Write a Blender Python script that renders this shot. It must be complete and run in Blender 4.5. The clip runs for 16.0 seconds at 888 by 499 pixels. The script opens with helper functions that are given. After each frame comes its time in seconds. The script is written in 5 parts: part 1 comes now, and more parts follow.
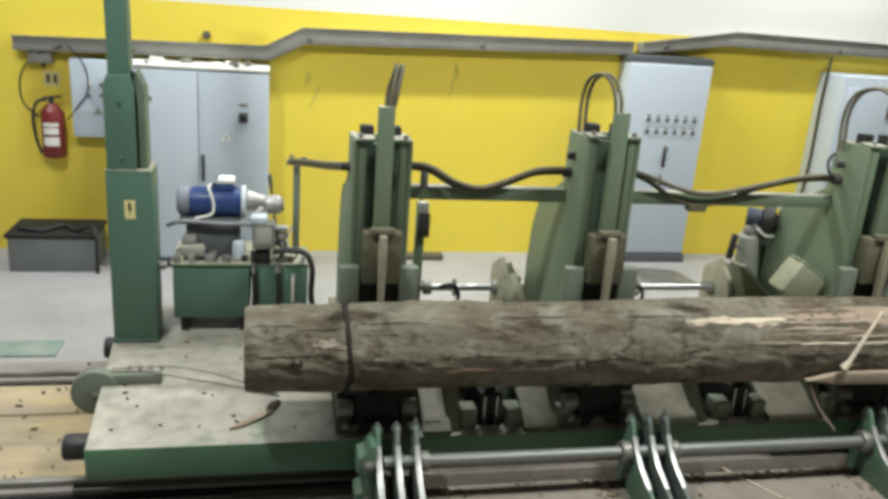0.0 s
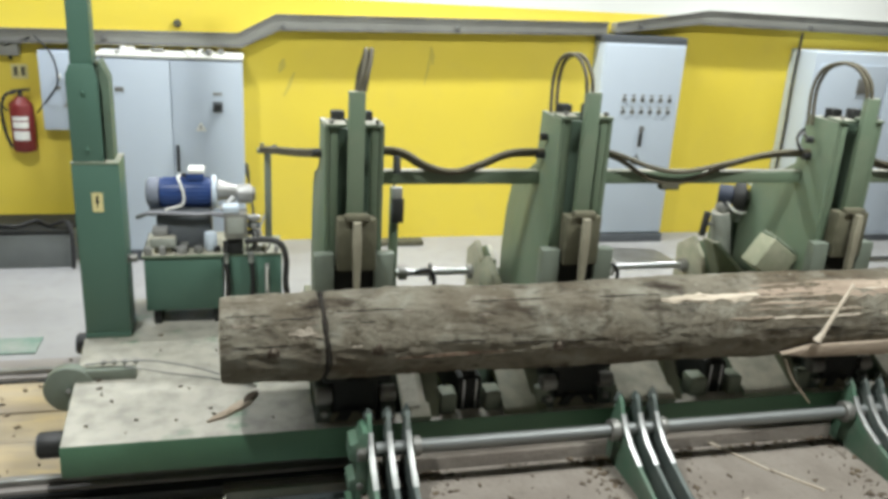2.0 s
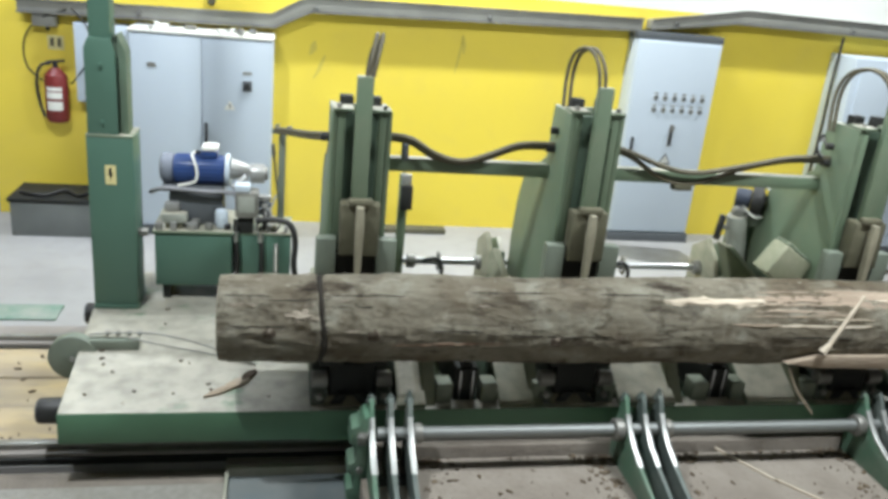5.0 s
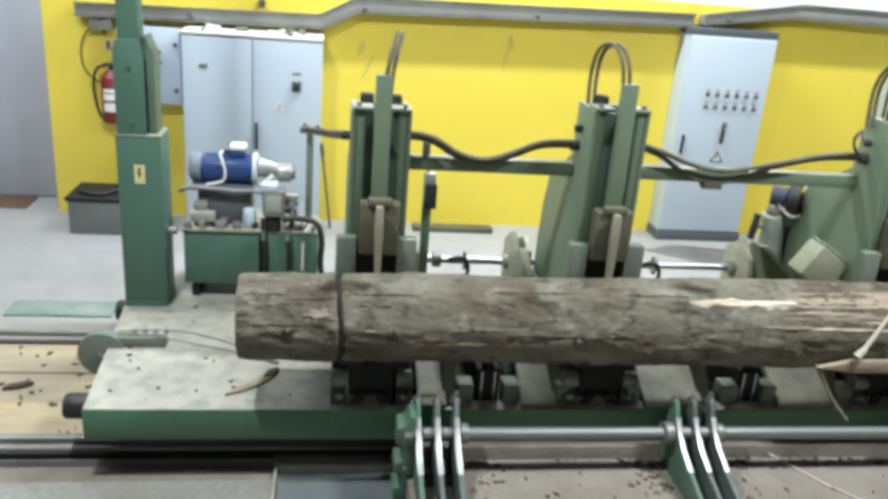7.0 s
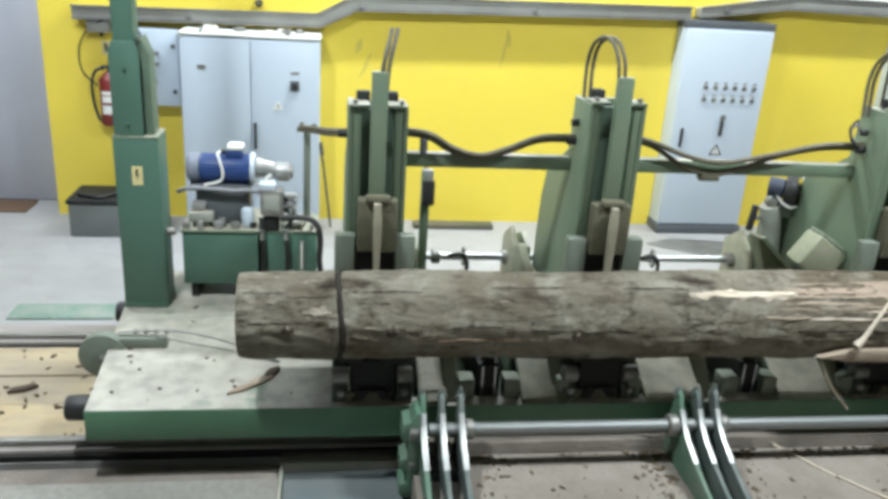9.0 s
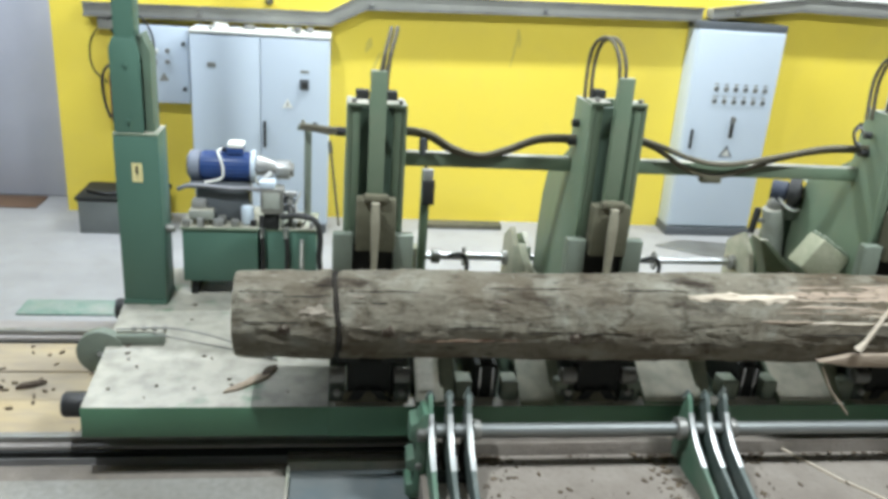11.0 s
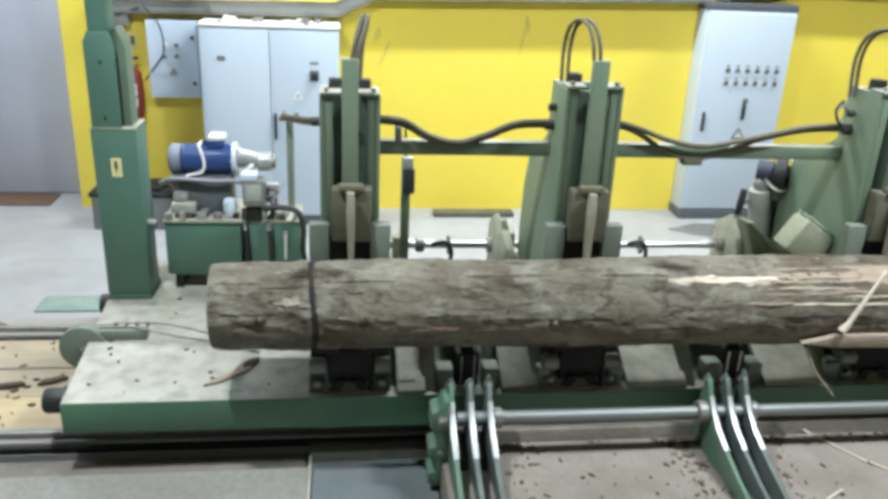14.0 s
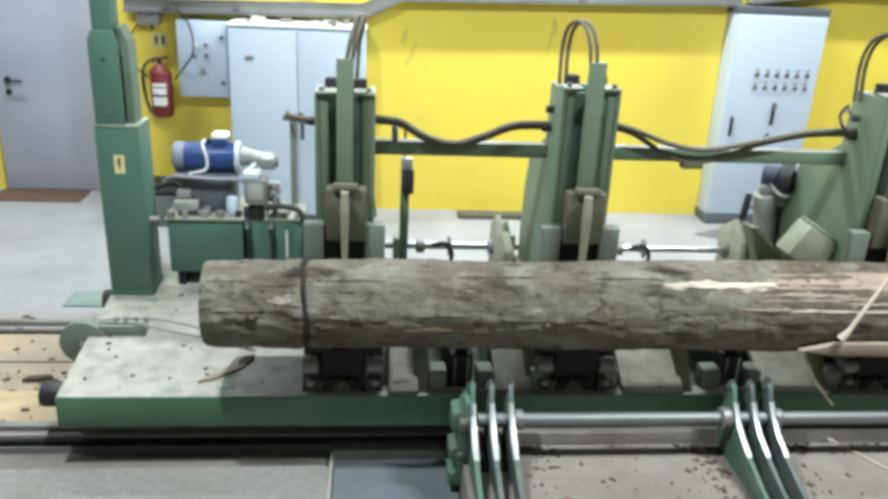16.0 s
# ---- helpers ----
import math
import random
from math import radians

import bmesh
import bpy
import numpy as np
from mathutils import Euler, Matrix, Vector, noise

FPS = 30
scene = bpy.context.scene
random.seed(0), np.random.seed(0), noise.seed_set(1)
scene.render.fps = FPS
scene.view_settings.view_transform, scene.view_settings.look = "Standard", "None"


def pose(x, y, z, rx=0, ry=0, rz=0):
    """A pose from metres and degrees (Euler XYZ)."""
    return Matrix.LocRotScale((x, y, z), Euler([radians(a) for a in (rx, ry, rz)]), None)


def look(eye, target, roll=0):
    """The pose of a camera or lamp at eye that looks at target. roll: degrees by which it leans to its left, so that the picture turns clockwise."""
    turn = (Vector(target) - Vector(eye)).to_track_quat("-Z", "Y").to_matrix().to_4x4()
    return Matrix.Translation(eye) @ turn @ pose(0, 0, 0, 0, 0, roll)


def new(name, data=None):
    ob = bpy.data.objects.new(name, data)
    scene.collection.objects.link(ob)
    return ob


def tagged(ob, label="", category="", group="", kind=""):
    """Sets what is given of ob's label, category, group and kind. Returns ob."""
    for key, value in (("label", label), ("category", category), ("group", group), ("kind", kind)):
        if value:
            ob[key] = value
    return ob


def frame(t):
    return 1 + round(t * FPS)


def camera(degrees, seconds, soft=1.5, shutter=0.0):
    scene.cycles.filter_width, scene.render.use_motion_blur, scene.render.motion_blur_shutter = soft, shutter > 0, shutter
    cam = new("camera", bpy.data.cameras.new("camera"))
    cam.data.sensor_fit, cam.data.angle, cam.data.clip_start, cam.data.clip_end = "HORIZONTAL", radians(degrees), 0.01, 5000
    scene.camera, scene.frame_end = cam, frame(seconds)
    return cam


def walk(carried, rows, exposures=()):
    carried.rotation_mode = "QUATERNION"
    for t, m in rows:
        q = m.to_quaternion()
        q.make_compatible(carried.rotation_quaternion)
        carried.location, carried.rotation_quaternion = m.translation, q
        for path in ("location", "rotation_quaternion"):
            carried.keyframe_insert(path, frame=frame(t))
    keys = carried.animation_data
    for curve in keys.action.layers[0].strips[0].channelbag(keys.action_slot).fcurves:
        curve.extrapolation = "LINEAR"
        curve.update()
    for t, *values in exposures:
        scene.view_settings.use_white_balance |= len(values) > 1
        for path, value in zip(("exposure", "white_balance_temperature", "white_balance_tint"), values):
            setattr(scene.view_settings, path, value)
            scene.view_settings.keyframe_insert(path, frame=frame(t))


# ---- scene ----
cam = camera(57.09, 16.0, soft=3.6)
walk(cam, [
    (0.0, look((-0.008, -0.072, 2.299), (0.805, 3.648, 1.075), 4.33)),
    (0.5, look((-0.009, -0.050, 2.293), (0.835, 3.647, 1.022), 5.72)),
    (1.0, look((-0.018, -0.047, 2.291), (0.853, 3.637, 1.000), 3.50)),
    (1.5, look((-0.058, -0.043, 2.288), (0.860, 3.630, 0.999), 3.35)),
    (2.0, look((-0.057, -0.056, 2.288), (0.879, 3.616, 1.005), 3.37)),
    (2.5, look((-0.034, -0.053, 2.288), (0.900, 3.613, 0.988), 4.12)),
    (3.0, look((-0.003, -0.062, 2.289), (0.907, 3.601, 0.966), 4.68)),
    (3.5, look((0.021, -0.069, 2.293), (0.913, 3.594, 0.955), 4.88)),
    (4.0, look((0.033, -0.078, 2.289), (0.912, 3.590, 0.957), 4.99)),
    (6.5, look((0.027, -0.056, 2.303), (0.619, 3.654, 0.929), 5.39)),
    (7.0, look((0.033, -0.058, 2.300), (0.591, 3.658, 0.928), 4.61)),
    (7.5, look((0.031, -0.059, 2.291), (0.588, 3.660, 0.928), 4.21)),
    (8.0, look((0.046, -0.050, 2.295), (0.587, 3.669, 0.926), 4.44)),
    (8.5, look((0.032, -0.061, 2.296), (0.582, 3.655, 0.920), 3.81)),
    (9.0, look((0.020, -0.065, 2.294), (0.581, 3.646, 0.913), 3.69)),
    (11.5, look((0.012, -0.053, 2.295), (0.524, 3.664, 0.907), 4.14)),
    (12.0, look((0.010, -0.053, 2.293), (0.505, 3.665, 0.903), 4.16)),
    (12.5, look((0.002, -0.050, 2.297), (0.489, 3.663, 0.892), 4.18)),
    (13.0, look((0.005, -0.051, 2.296), (0.491, 3.658, 0.880), 3.56)),
    (13.5, look((-0.014, -0.050, 2.294), (0.473, 3.653, 0.863), 3.50)),
    (14.0, look((-0.027, -0.049, 2.292), (0.460, 3.650, 0.851), 2.63)),
    (14.5, look((-0.006, -0.053, 2.292), (0.448, 3.650, 0.850), 3.00)),
    (15.0, look((-0.002, -0.059, 2.289), (0.432, 3.649, 0.853), 3.36)),
    (15.5, look((-0.011, -0.060, 2.286), (0.418, 3.649, 0.853), 3.11)),
    (16.0, look((-0.025, -0.057, 2.290), (0.345, 3.658, 0.853), 2.83)),
], exposures=[(0, -0.16, 6550, 11), (1.5, -0.03, 6400, 11), (3.5, 0.09, 6200, 11), (7, 0.19, 6000, 10), (12.5, 0.28, 5900, 10), (16, 0.33, 5850, 10)])
# how far the carriage has travelled along its rails
TRAVEL = [(0, 0.000), (0.5, 0.002), (1, -0.022), (1.5, -0.049), (2, -0.049), (2.5, -0.051), (3, -0.049), (3.5, -0.042), (4, -0.040), (6.5, -0.206), (7, -0.212), (7.5, -0.216), (8, -0.215), (8.5, -0.226), (9, -0.228), (11.5, -0.305), (12, -0.339), (12.5, -0.369), (13, -0.389), (13.5, -0.424), (14, -0.455), (14.5, -0.471), (15, -0.493), (15.5, -0.520), (16, -0.586)]

# ---- light ----
world = bpy.data.worlds.new("hall_air")
scene.world = world
world.use_nodes = True
world.node_tree.nodes["Background"].inputs[0].default_value = (0.9, 0.95, 1.0, 1)
world.node_tree.nodes["Background"].inputs[1].default_value = 0.03


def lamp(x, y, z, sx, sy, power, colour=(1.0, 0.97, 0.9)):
    data = bpy.data.lights.new("unseen_overhead_light", "AREA")
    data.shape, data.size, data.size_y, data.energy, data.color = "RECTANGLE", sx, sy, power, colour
    ob = new("unseen_overhead_light", data)
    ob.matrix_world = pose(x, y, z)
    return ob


# unseen overhead lamps placed from the shadows; the last adds front fill
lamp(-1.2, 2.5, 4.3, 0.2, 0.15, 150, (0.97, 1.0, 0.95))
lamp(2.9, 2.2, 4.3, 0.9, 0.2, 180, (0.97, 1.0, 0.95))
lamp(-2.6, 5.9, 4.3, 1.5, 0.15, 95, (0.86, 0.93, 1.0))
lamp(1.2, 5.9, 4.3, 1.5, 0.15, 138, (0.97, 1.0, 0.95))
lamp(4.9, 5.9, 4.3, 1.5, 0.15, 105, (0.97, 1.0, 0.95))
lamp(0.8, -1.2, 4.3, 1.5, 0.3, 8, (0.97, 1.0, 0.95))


# ---- materials ----
def mat(name, colour, rough=0.6, metal=0.0, second=None, scale=6.0, amount=0.5, dirt=None, dirt_scale=2.0, dirt_amount=0.4, bump=0.1, bump_scale=60.0, stretch=(1, 1, 1), dusty=None, cover=(0.3, 0.5), glow=None):
    m = bpy.data.materials.new(name)
    m.use_nodes = True
    nt = m.node_tree
    b = nt.nodes["Principled BSDF"]
    b.inputs["Roughness"].default_value = rough
    b.inputs["Metallic"].default_value = metal
    co = nt.nodes.new("ShaderNodeTexCoord")
    mp = nt.nodes.new("ShaderNodeMapping")
    mp.inputs["Scale"].default_value = stretch
    nt.links.new(co.outputs["Object"], mp.inputs["Vector"])

    def noise_tex(sc, detail=6):
        n = nt.nodes.new("ShaderNodeTexNoise")
        n.inputs["Scale"].default_value, n.inputs["Detail"].default_value = sc, detail
        nt.links.new(mp.outputs[0], n.inputs["Vector"])
        return n

    def ramp(src, lo, hi):
        r = nt.nodes.new("ShaderNodeMapRange")
        r.inputs["From Min"].default_value, r.inputs["From Max"].default_value = lo, hi
        nt.links.new(src, r.inputs["Value"])
        return r.outputs[0]

    def mix(fac, a, bcol, k=1.0):
        x = nt.nodes.new("ShaderNodeMix")
        x.data_type = "RGBA"
        if k != 1.0:
            mu = nt.nodes.new("ShaderNodeMath")
            mu.operation = "MULTIPLY"
            mu.inputs[1].default_value = k
            nt.links.new(fac, mu.inputs[0])
            fac = mu.outputs[0]
        nt.links.new(fac, x.inputs["Factor"])
        for s, v in ((6, a), (7, bcol)):
            if isinstance(v, tuple):
                x.inputs[s].default_value = (*v, 1)
            else:
                nt.links.new(v, x.inputs[s])
        return x.outputs[2]

    col = mix(ramp(noise_tex(scale).outputs[0], 0.35, 0.65), colour, second or tuple(c * 0.8 for c in colour), amount)
    if dirt:
        col = mix(ramp(noise_tex(dirt_scale, 12).outputs[0], 0.44, 0.70), col, dirt, dirt_amount)
        col = mix(ramp(noise_tex(dirt_scale * 6.3, 8).outputs[0], 0.52, 0.72), col, dirt, dirt_amount * 0.6)
    if dusty:
        g = nt.nodes.new("ShaderNodeNewGeometry")
        s = nt.nodes.new("ShaderNodeSeparateXYZ")
        nt.links.new(g.outputs["Normal"], s.inputs[0])
        up = ramp(s.outputs[2], 0.55, 0.9)
        pa = nt.nodes.new("ShaderNodeMath")
        pa.operation = "MULTIPLY"
        nt.links.new(up, pa.inputs[0])
        nt.links.new(ramp(noise_tex(4.5, 12).outputs[0], *cover), pa.inputs[1])
        grime = mix(ramp(noise_tex(11, 12).outputs[0], 0.40, 0.66), dusty, tuple(c * 0.70 for c in dusty))
        col = mix(pa.outputs[0], col, grime, 0.92)
    nt.links.new(col, b.inputs["Base Color"])
    if bump:
        bn = nt.nodes.new("ShaderNodeBump")
        bn.inputs["Strength"].default_value, bn.inputs["Distance"].default_value = bump, 0.01
        nt.links.new(noise_tex(bump_scale, 8).outputs[0], bn.inputs["Height"])
        nt.links.new(bn.outputs[0], b.inputs["Normal"])
    if glow:
        b.inputs["Emission Color"].default_value = (*colour, 1)
        b.inputs["Emission Strength"].default_value = glow
    return m


DUST = (0.40, 0.38, 0.31)
GREEN = mat("green_machine_paint", (0.145, 0.20, 0.132), 0.5, second=(0.115, 0.165, 0.108), dirt=(0.19, 0.20, 0.14), dirt_amount=0.45, dusty=DUST)
GREEN_CLEAN = mat("green_mast_paint", (0.075, 0.15, 0.112), 0.45, second=(0.065, 0.13, 0.098), scale=3, bump=0.03)
# darker copy of the green: grime, plus shade put in for recessed plates
GREEN_DARK = mat("shaded_grimy_green_paint", (0.075, 0.115, 0.08), 0.5, second=(0.055, 0.08, 0.058), dirt=(0.035, 0.035, 0.03), dirt_amount=0.5)
DECK = mat("sawdust_covered_steel", (0.42, 0.39, 0.33), 0.9, second=(0.34, 0.33, 0.28), scale=5, dirt=(0.12, 0.2, 0.13), dirt_scale=3.0, dirt_amount=0.45, bump=0.4)
STEEL = mat("bright_steel", (0.55, 0.56, 0.57), 0.3, 1.0, bump=0.05)
WORN = mat("worn_grey_steel", (0.32, 0.32, 0.30), 0.5, 0.6, second=(0.2, 0.2, 0.19), dirt=(0.1, 0.08, 0.06))
BLACK = mat("black_rubber", (0.02, 0.02, 0.02), 0.55, bump=0.05)
# black of greasy parts, also given to parts shaded by the log
GREASE_SHADE = mat("black_grease_and_shade", (0.008, 0.009, 0.008), 0.75, second=(0.015, 0.016, 0.013), bump=0.4, bump_scale=30)
RUST = mat("rusty_steel", (0.112, 0.108, 0.068), 0.9, second=(0.08, 0.076, 0.05), scale=15, dirt=(0.24, 0.21, 0.15), bump=0.4)
HOSE = mat("dusty_hose", (0.13, 0.115, 0.075), 0.7, second=(0.06, 0.055, 0.04))
YELLOW = mat("yellow_wall_paint", (0.86, 0.68, 0.075), 0.5, second=(0.83, 0.65, 0.07), scale=1.2, bump=0.06, bump_scale=25, dirt=(0.76, 0.60, 0.11), dirt_scale=0.9, dirt_amount=0.35)
SCUFF = mat("scuffed_yellow_paint", (0.66, 0.54, 0.10), 0.6, second=(0.74, 0.59, 0.09), scale=14)
UNSEENWALL = mat("unseen_wall_grey", (0.30, 0.30, 0.29), 0.85, second=(0.25, 0.25, 0.24), scale=1.5, bump=0.1)
WHITE = mat("white_wall_paint", (0.78, 0.79, 0.76), 0.7, scale=1.5, second=(0.74, 0.75, 0.72), bump=0.08, bump_scale=25)
CABINET = mat("pale_grey_cabinet_paint", (0.54, 0.61, 0.69), 0.4, second=(0.51, 0.58, 0.66), scale=2, bump=0.02)
CONCRETE = mat("dusty_concrete", (0.375, 0.37, 0.368), 0.85, second=(0.31, 0.306, 0.302), scale=2.5, dirt=(0.26, 0.25, 0.235), dirt_scale=1.2, dirt_amount=0.5, bump=0.3)
FRONTFLOOR = mat("dirty_floor", (0.29, 0.256, 0.22), 0.9, second=(0.22, 0.194, 0.162), scale=3, dirt=(0.18, 0.15, 0.125), dirt_scale=5, dirt_amount=0.55, bump=0.6, bump_scale=40)


def bark_material():
    m = bpy.data.materials.new("spruce_bark")
    m.use_nodes = True
    nt = m.node_tree
    b = nt.nodes["Principled BSDF"]
    b.inputs["Roughness"].default_value = 0.95
    b.inputs["Specular IOR Level"].default_value = 0.2
    co = nt.nodes.new("ShaderNodeTexCoord")

    def mapped(s):
        mp = nt.nodes.new("ShaderNodeMapping")
        mp.inputs["Scale"].default_value = s
        nt.links.new(co.outputs["Object"], mp.inputs["Vector"])
        return mp.outputs[0]

    def tex(s, sc, detail, lo, hi, rough=0.6):
        n = nt.nodes.new("ShaderNodeTexNoise")
        n.inputs["Scale"].default_value, n.inputs["Detail"].default_value, n.inputs["Roughness"].default_value = sc, detail, rough
        nt.links.new(mapped(s), n.inputs["Vector"])
        r = nt.nodes.new("ShaderNodeMapRange")
        r.inputs["From Min"].default_value, r.inputs["From Max"].default_value = lo, hi
        nt.links.new(n.outputs[0], r.inputs["Value"])
        return r.outputs[0]

    def mix(f, a, c):
        x = nt.nodes.new("ShaderNodeMix")
        x.data_type = "RGBA"
        nt.links.new(f, x.inputs["Factor"])
        for s, v in ((6, a), (7, c)):
            if isinstance(v, tuple):
                x.inputs[s].default_value = (*v, 1)
            else:
                nt.links.new(v, x.inputs[s])
        return x.outputs[2]

    col = mix(tex((0.8, 1, 1), 3.2, 6, 0.38, 0.62), (0.285, 0.262, 0.205), (0.168, 0.140, 0.101))
    col = mix(tex((0.7, 1, 1), 1.7, 4, 0.50, 0.66), col, (0.139, 0.105, 0.067))
    col = mix(tex((0.8, 1, 1), 7.5, 5, 0.50, 0.68), col, (0.353, 0.337, 0.275))
    col = mix(tex((0.85, 1.1, 1.1), 10, 8, 0.54, 0.70, 0.65), col, (0.084, 0.067, 0.046))
    col = mix(tex((0.6, 1, 1), 26, 8, 0.62, 0.74), col, (0.420, 0.403, 0.335))
    col = mix(tex((0.5, 1, 1), 6, 8, 0.58, 0.70), col, (0.059, 0.046, 0.034))
    # long drying cracks
    n = nt.nodes.new("ShaderNodeTexNoise")
    n.inputs["Scale"].default_value, n.inputs["Detail"].default_value = 7, 5
    nt.links.new(mapped((0.16, 1, 1)), n.inputs["Vector"])
    d = nt.nodes.new("ShaderNodeMath")
    d.operation = "SUBTRACT"
    d.inputs[1].default_value = 0.5
    nt.links.new(n.outputs[0], d.inputs[0])
    ab = nt.nodes.new("ShaderNodeMath")
    ab.operation = "ABSOLUTE"
    nt.links.new(d.outputs[0], ab.inputs[0])
    cr = nt.nodes.new("ShaderNodeMapRange")
    cr.inputs["From Min"].default_value, cr.inputs["From Max"].default_value = 0.003, 0.011
    cr.inputs["To Min"].default_value, cr.inputs["To Max"].default_value = 0.8, 0.0
    nt.links.new(ab.outputs[0], cr.inputs["Value"])
    mk = nt.nodes.new("ShaderNodeMath")
    mk.operation = "MULTIPLY"
    nt.links.new(cr.outputs[0], mk.inputs[0])
    nt.links.new(tex((0.8, 1, 1), 2.3, 3, 0.46, 0.60), mk.inputs[1])
    col = mix(mk.outputs[0], col, (0.05, 0.038, 0.028))
    nt.links.new(col, b.inputs["Base Color"])
    h = tex((0.75, 1.1, 1.1), 14, 12, 0.3, 0.7, 0.72)
    bn = nt.nodes.new("ShaderNodeBump")
    bn.inputs["Strength"].default_value, bn.inputs["Distance"].default_value = 0.9, 0.022
    nt.links.new(h, bn.inputs["Height"])
    nt.links.new(bn.outputs[0], b.inputs["Normal"])
    return m


BARK = bark_material()
WOOD = mat("fresh_wood", (0.60, 0.53, 0.43), 0.8, second=(0.46, 0.38, 0.28), scale=20, stretch=(0.1, 1, 1))
BLUE = mat("blue_motor_paint", (0.025, 0.06, 0.20), 0.4, second=(0.02, 0.045, 0.15))
PLINTH = mat("dark_grey_plinth", (0.10, 0.11, 0.12), 0.6)
RED = mat("red_extinguisher_paint", (0.20, 0.024, 0.022), 0.45, second=(0.15, 0.02, 0.018))
DOOR = mat("grey_door_paint", (0.47, 0.48, 0.54), 0.5, scale=2)
MAT = mat("brown_doormat", (0.15, 0.09, 0.055), 0.95, bump=0.5, bump_scale=120)
GREYTRAY = mat("galvanised_tray", (0.36, 0.36, 0.33), 0.5, 0.3, second=(0.28, 0.28, 0.26))
PAPER = mat("white_label", (0.8, 0.8, 0.75), 0.6, bump=0)
CHROME = mat("aluminium_casting", (0.42, 0.42, 0.41), 0.45, 0.6, second=(0.3, 0.3, 0.29))
BOARD = mat("yellowed_boards", (0.58, 0.43, 0.19), 0.85, second=(0.42, 0.36, 0.27), scale=2.5, amount=1.0, dirt=(0.25, 0.22, 0.19), dirt_scale=3, dirt_amount=0.8, stretch=(0.3, 1, 1))
SPECKLED = mat("speckled_concrete", (0.275, 0.268, 0.242), 0.9, second=(0.175, 0.168, 0.15), scale=30, dirt=(0.20, 0.18, 0.15), dirt_scale=3, dirt_amount=0.5, bump=0.4)
GREENLESS = mat("dark_channel_dirt", (0.19, 0.165, 0.14), 0.95, second=(0.12, 0.105, 0.09), scale=5, dirt=(0.30, 0.27, 0.23), dirt_scale=3, bump=0.5)
DECKGREEN = mat("green_steel_with_sawdust", (0.088, 0.195, 0.112), 0.5, second=(0.075, 0.16, 0.095), dusty=(0.435, 0.405, 0.35), cover=(0.27, 0.40))
RAMP = mat("dusty_ramp_paint", (0.20, 0.25, 0.18), 0.8, second=(0.15, 0.2, 0.14), dirt=(0.36, 0.34, 0.26), dusty=(0.56, 0.53, 0.43), cover=(0.2, 0.38))
GREENBLOCK = mat("grey_green_block_paint", (0.22, 0.25, 0.19), 0.6, second=(0.16, 0.19, 0.14), dirt=(0.08, 0.08, 0.06))
WORNGREEN = mat("worn_grey_green_paint", (0.17, 0.20, 0.16), 0.5, second=(0.13, 0.15, 0.12), dirt=(0.07, 0.07, 0.055), dirt_amount=0.6)
DECKPALE = mat("sawdust_caked_steel", (0.36, 0.335, 0.25), 0.85, second=(0.23, 0.245, 0.17), scale=12, dirt=(0.14, 0.19, 0.12), dirt_scale=6)
GREYRAIL = mat("dirty_rail_bed", (0.34, 0.31, 0.29), 0.8, second=(0.27, 0.25, 0.23), scale=4, dirt=(0.16, 0.14, 0.12), dirt_scale=3, stretch=(0.4, 1, 1))
BLUESTEEL = mat("bluish_steel_sheet", (0.17, 0.20, 0.21), 0.5, 0.2, second=(0.11, 0.13, 0.135), scale=4, dirt=(0.25, 0.24, 0.22), dirt_scale=3)
DARKGREY = mat("dark_grey_crate_paint", (0.17, 0.185, 0.18), 0.6, second=(0.13, 0.14, 0.14))
YELLOWLABEL = mat("pale_yellow_sticker", (0.70, 0.62, 0.30), 0.6, bump=0)
GREYBLUE = mat("dusty_blue_plastic", (0.16, 0.18, 0.24), 0.6, second=(0.22, 0.23, 0.26))
CABLEGREY = mat("grey_cable_sheath", (0.25, 0.25, 0.27), 0.5)
STEELDULL = mat("dull_steel_shaft", (0.27, 0.285, 0.28), 0.55, 0.7, second=(0.21, 0.22, 0.215), stretch=(0.5, 4, 4), bump=0.1)
STEELWORN = mat("scraped_steel_edge", (0.55, 0.56, 0.55), 0.4, 0.6, second=(0.28, 0.29, 0.28), scale=12)
ARMGREEN = mat("green_arm_paint", (0.09, 0.18, 0.12), 0.5, second=(0.07, 0.14, 0.095), dirt=(0.2, 0.22, 0.18), dirt_scale=6)
ARMDARK = mat("scuffed_arm_steel", (0.12, 0.15, 0.14), 0.5, 0.2, second=(0.07, 0.085, 0.08), dirt=(0.24, 0.25, 0.23), dirt_scale=8)
ENDGRAIN = mat("sawn_log_end", (0.24, 0.19, 0.13), 0.9, second=(0.16, 0.125, 0.09), scale=14, bump=0.5)
WOODGREY = mat("weathered_bare_wood", (0.36, 0.29, 0.22), 0.85, second=(0.20, 0.15, 0.105), scale=14, stretch=(0.25, 1.5, 1.5), dirt=(0.52, 0.46, 0.37), dirt_scale=7, bump=0.6)
DEBARKED = mat("stripped_wood", (0.46, 0.37, 0.285), 0.85, second=(0.27, 0.20, 0.145), scale=9, amount=0.9, stretch=(0.16, 1.4, 1.4), dirt=(0.14, 0.10, 0.07), dirt_scale=6, dirt_amount=0.6, bump=0.5)
BARKPALE = mat("flaked_pale_bark", (0.33, 0.29, 0.235), 0.95, second=(0.20, 0.17, 0.13), scale=18, bump=0.7)
CHARBARK = mat("black_split_bark", (0.030, 0.025, 0.019), 0.95, second=(0.015, 0.013, 0.010), scale=18, bump=0.5)
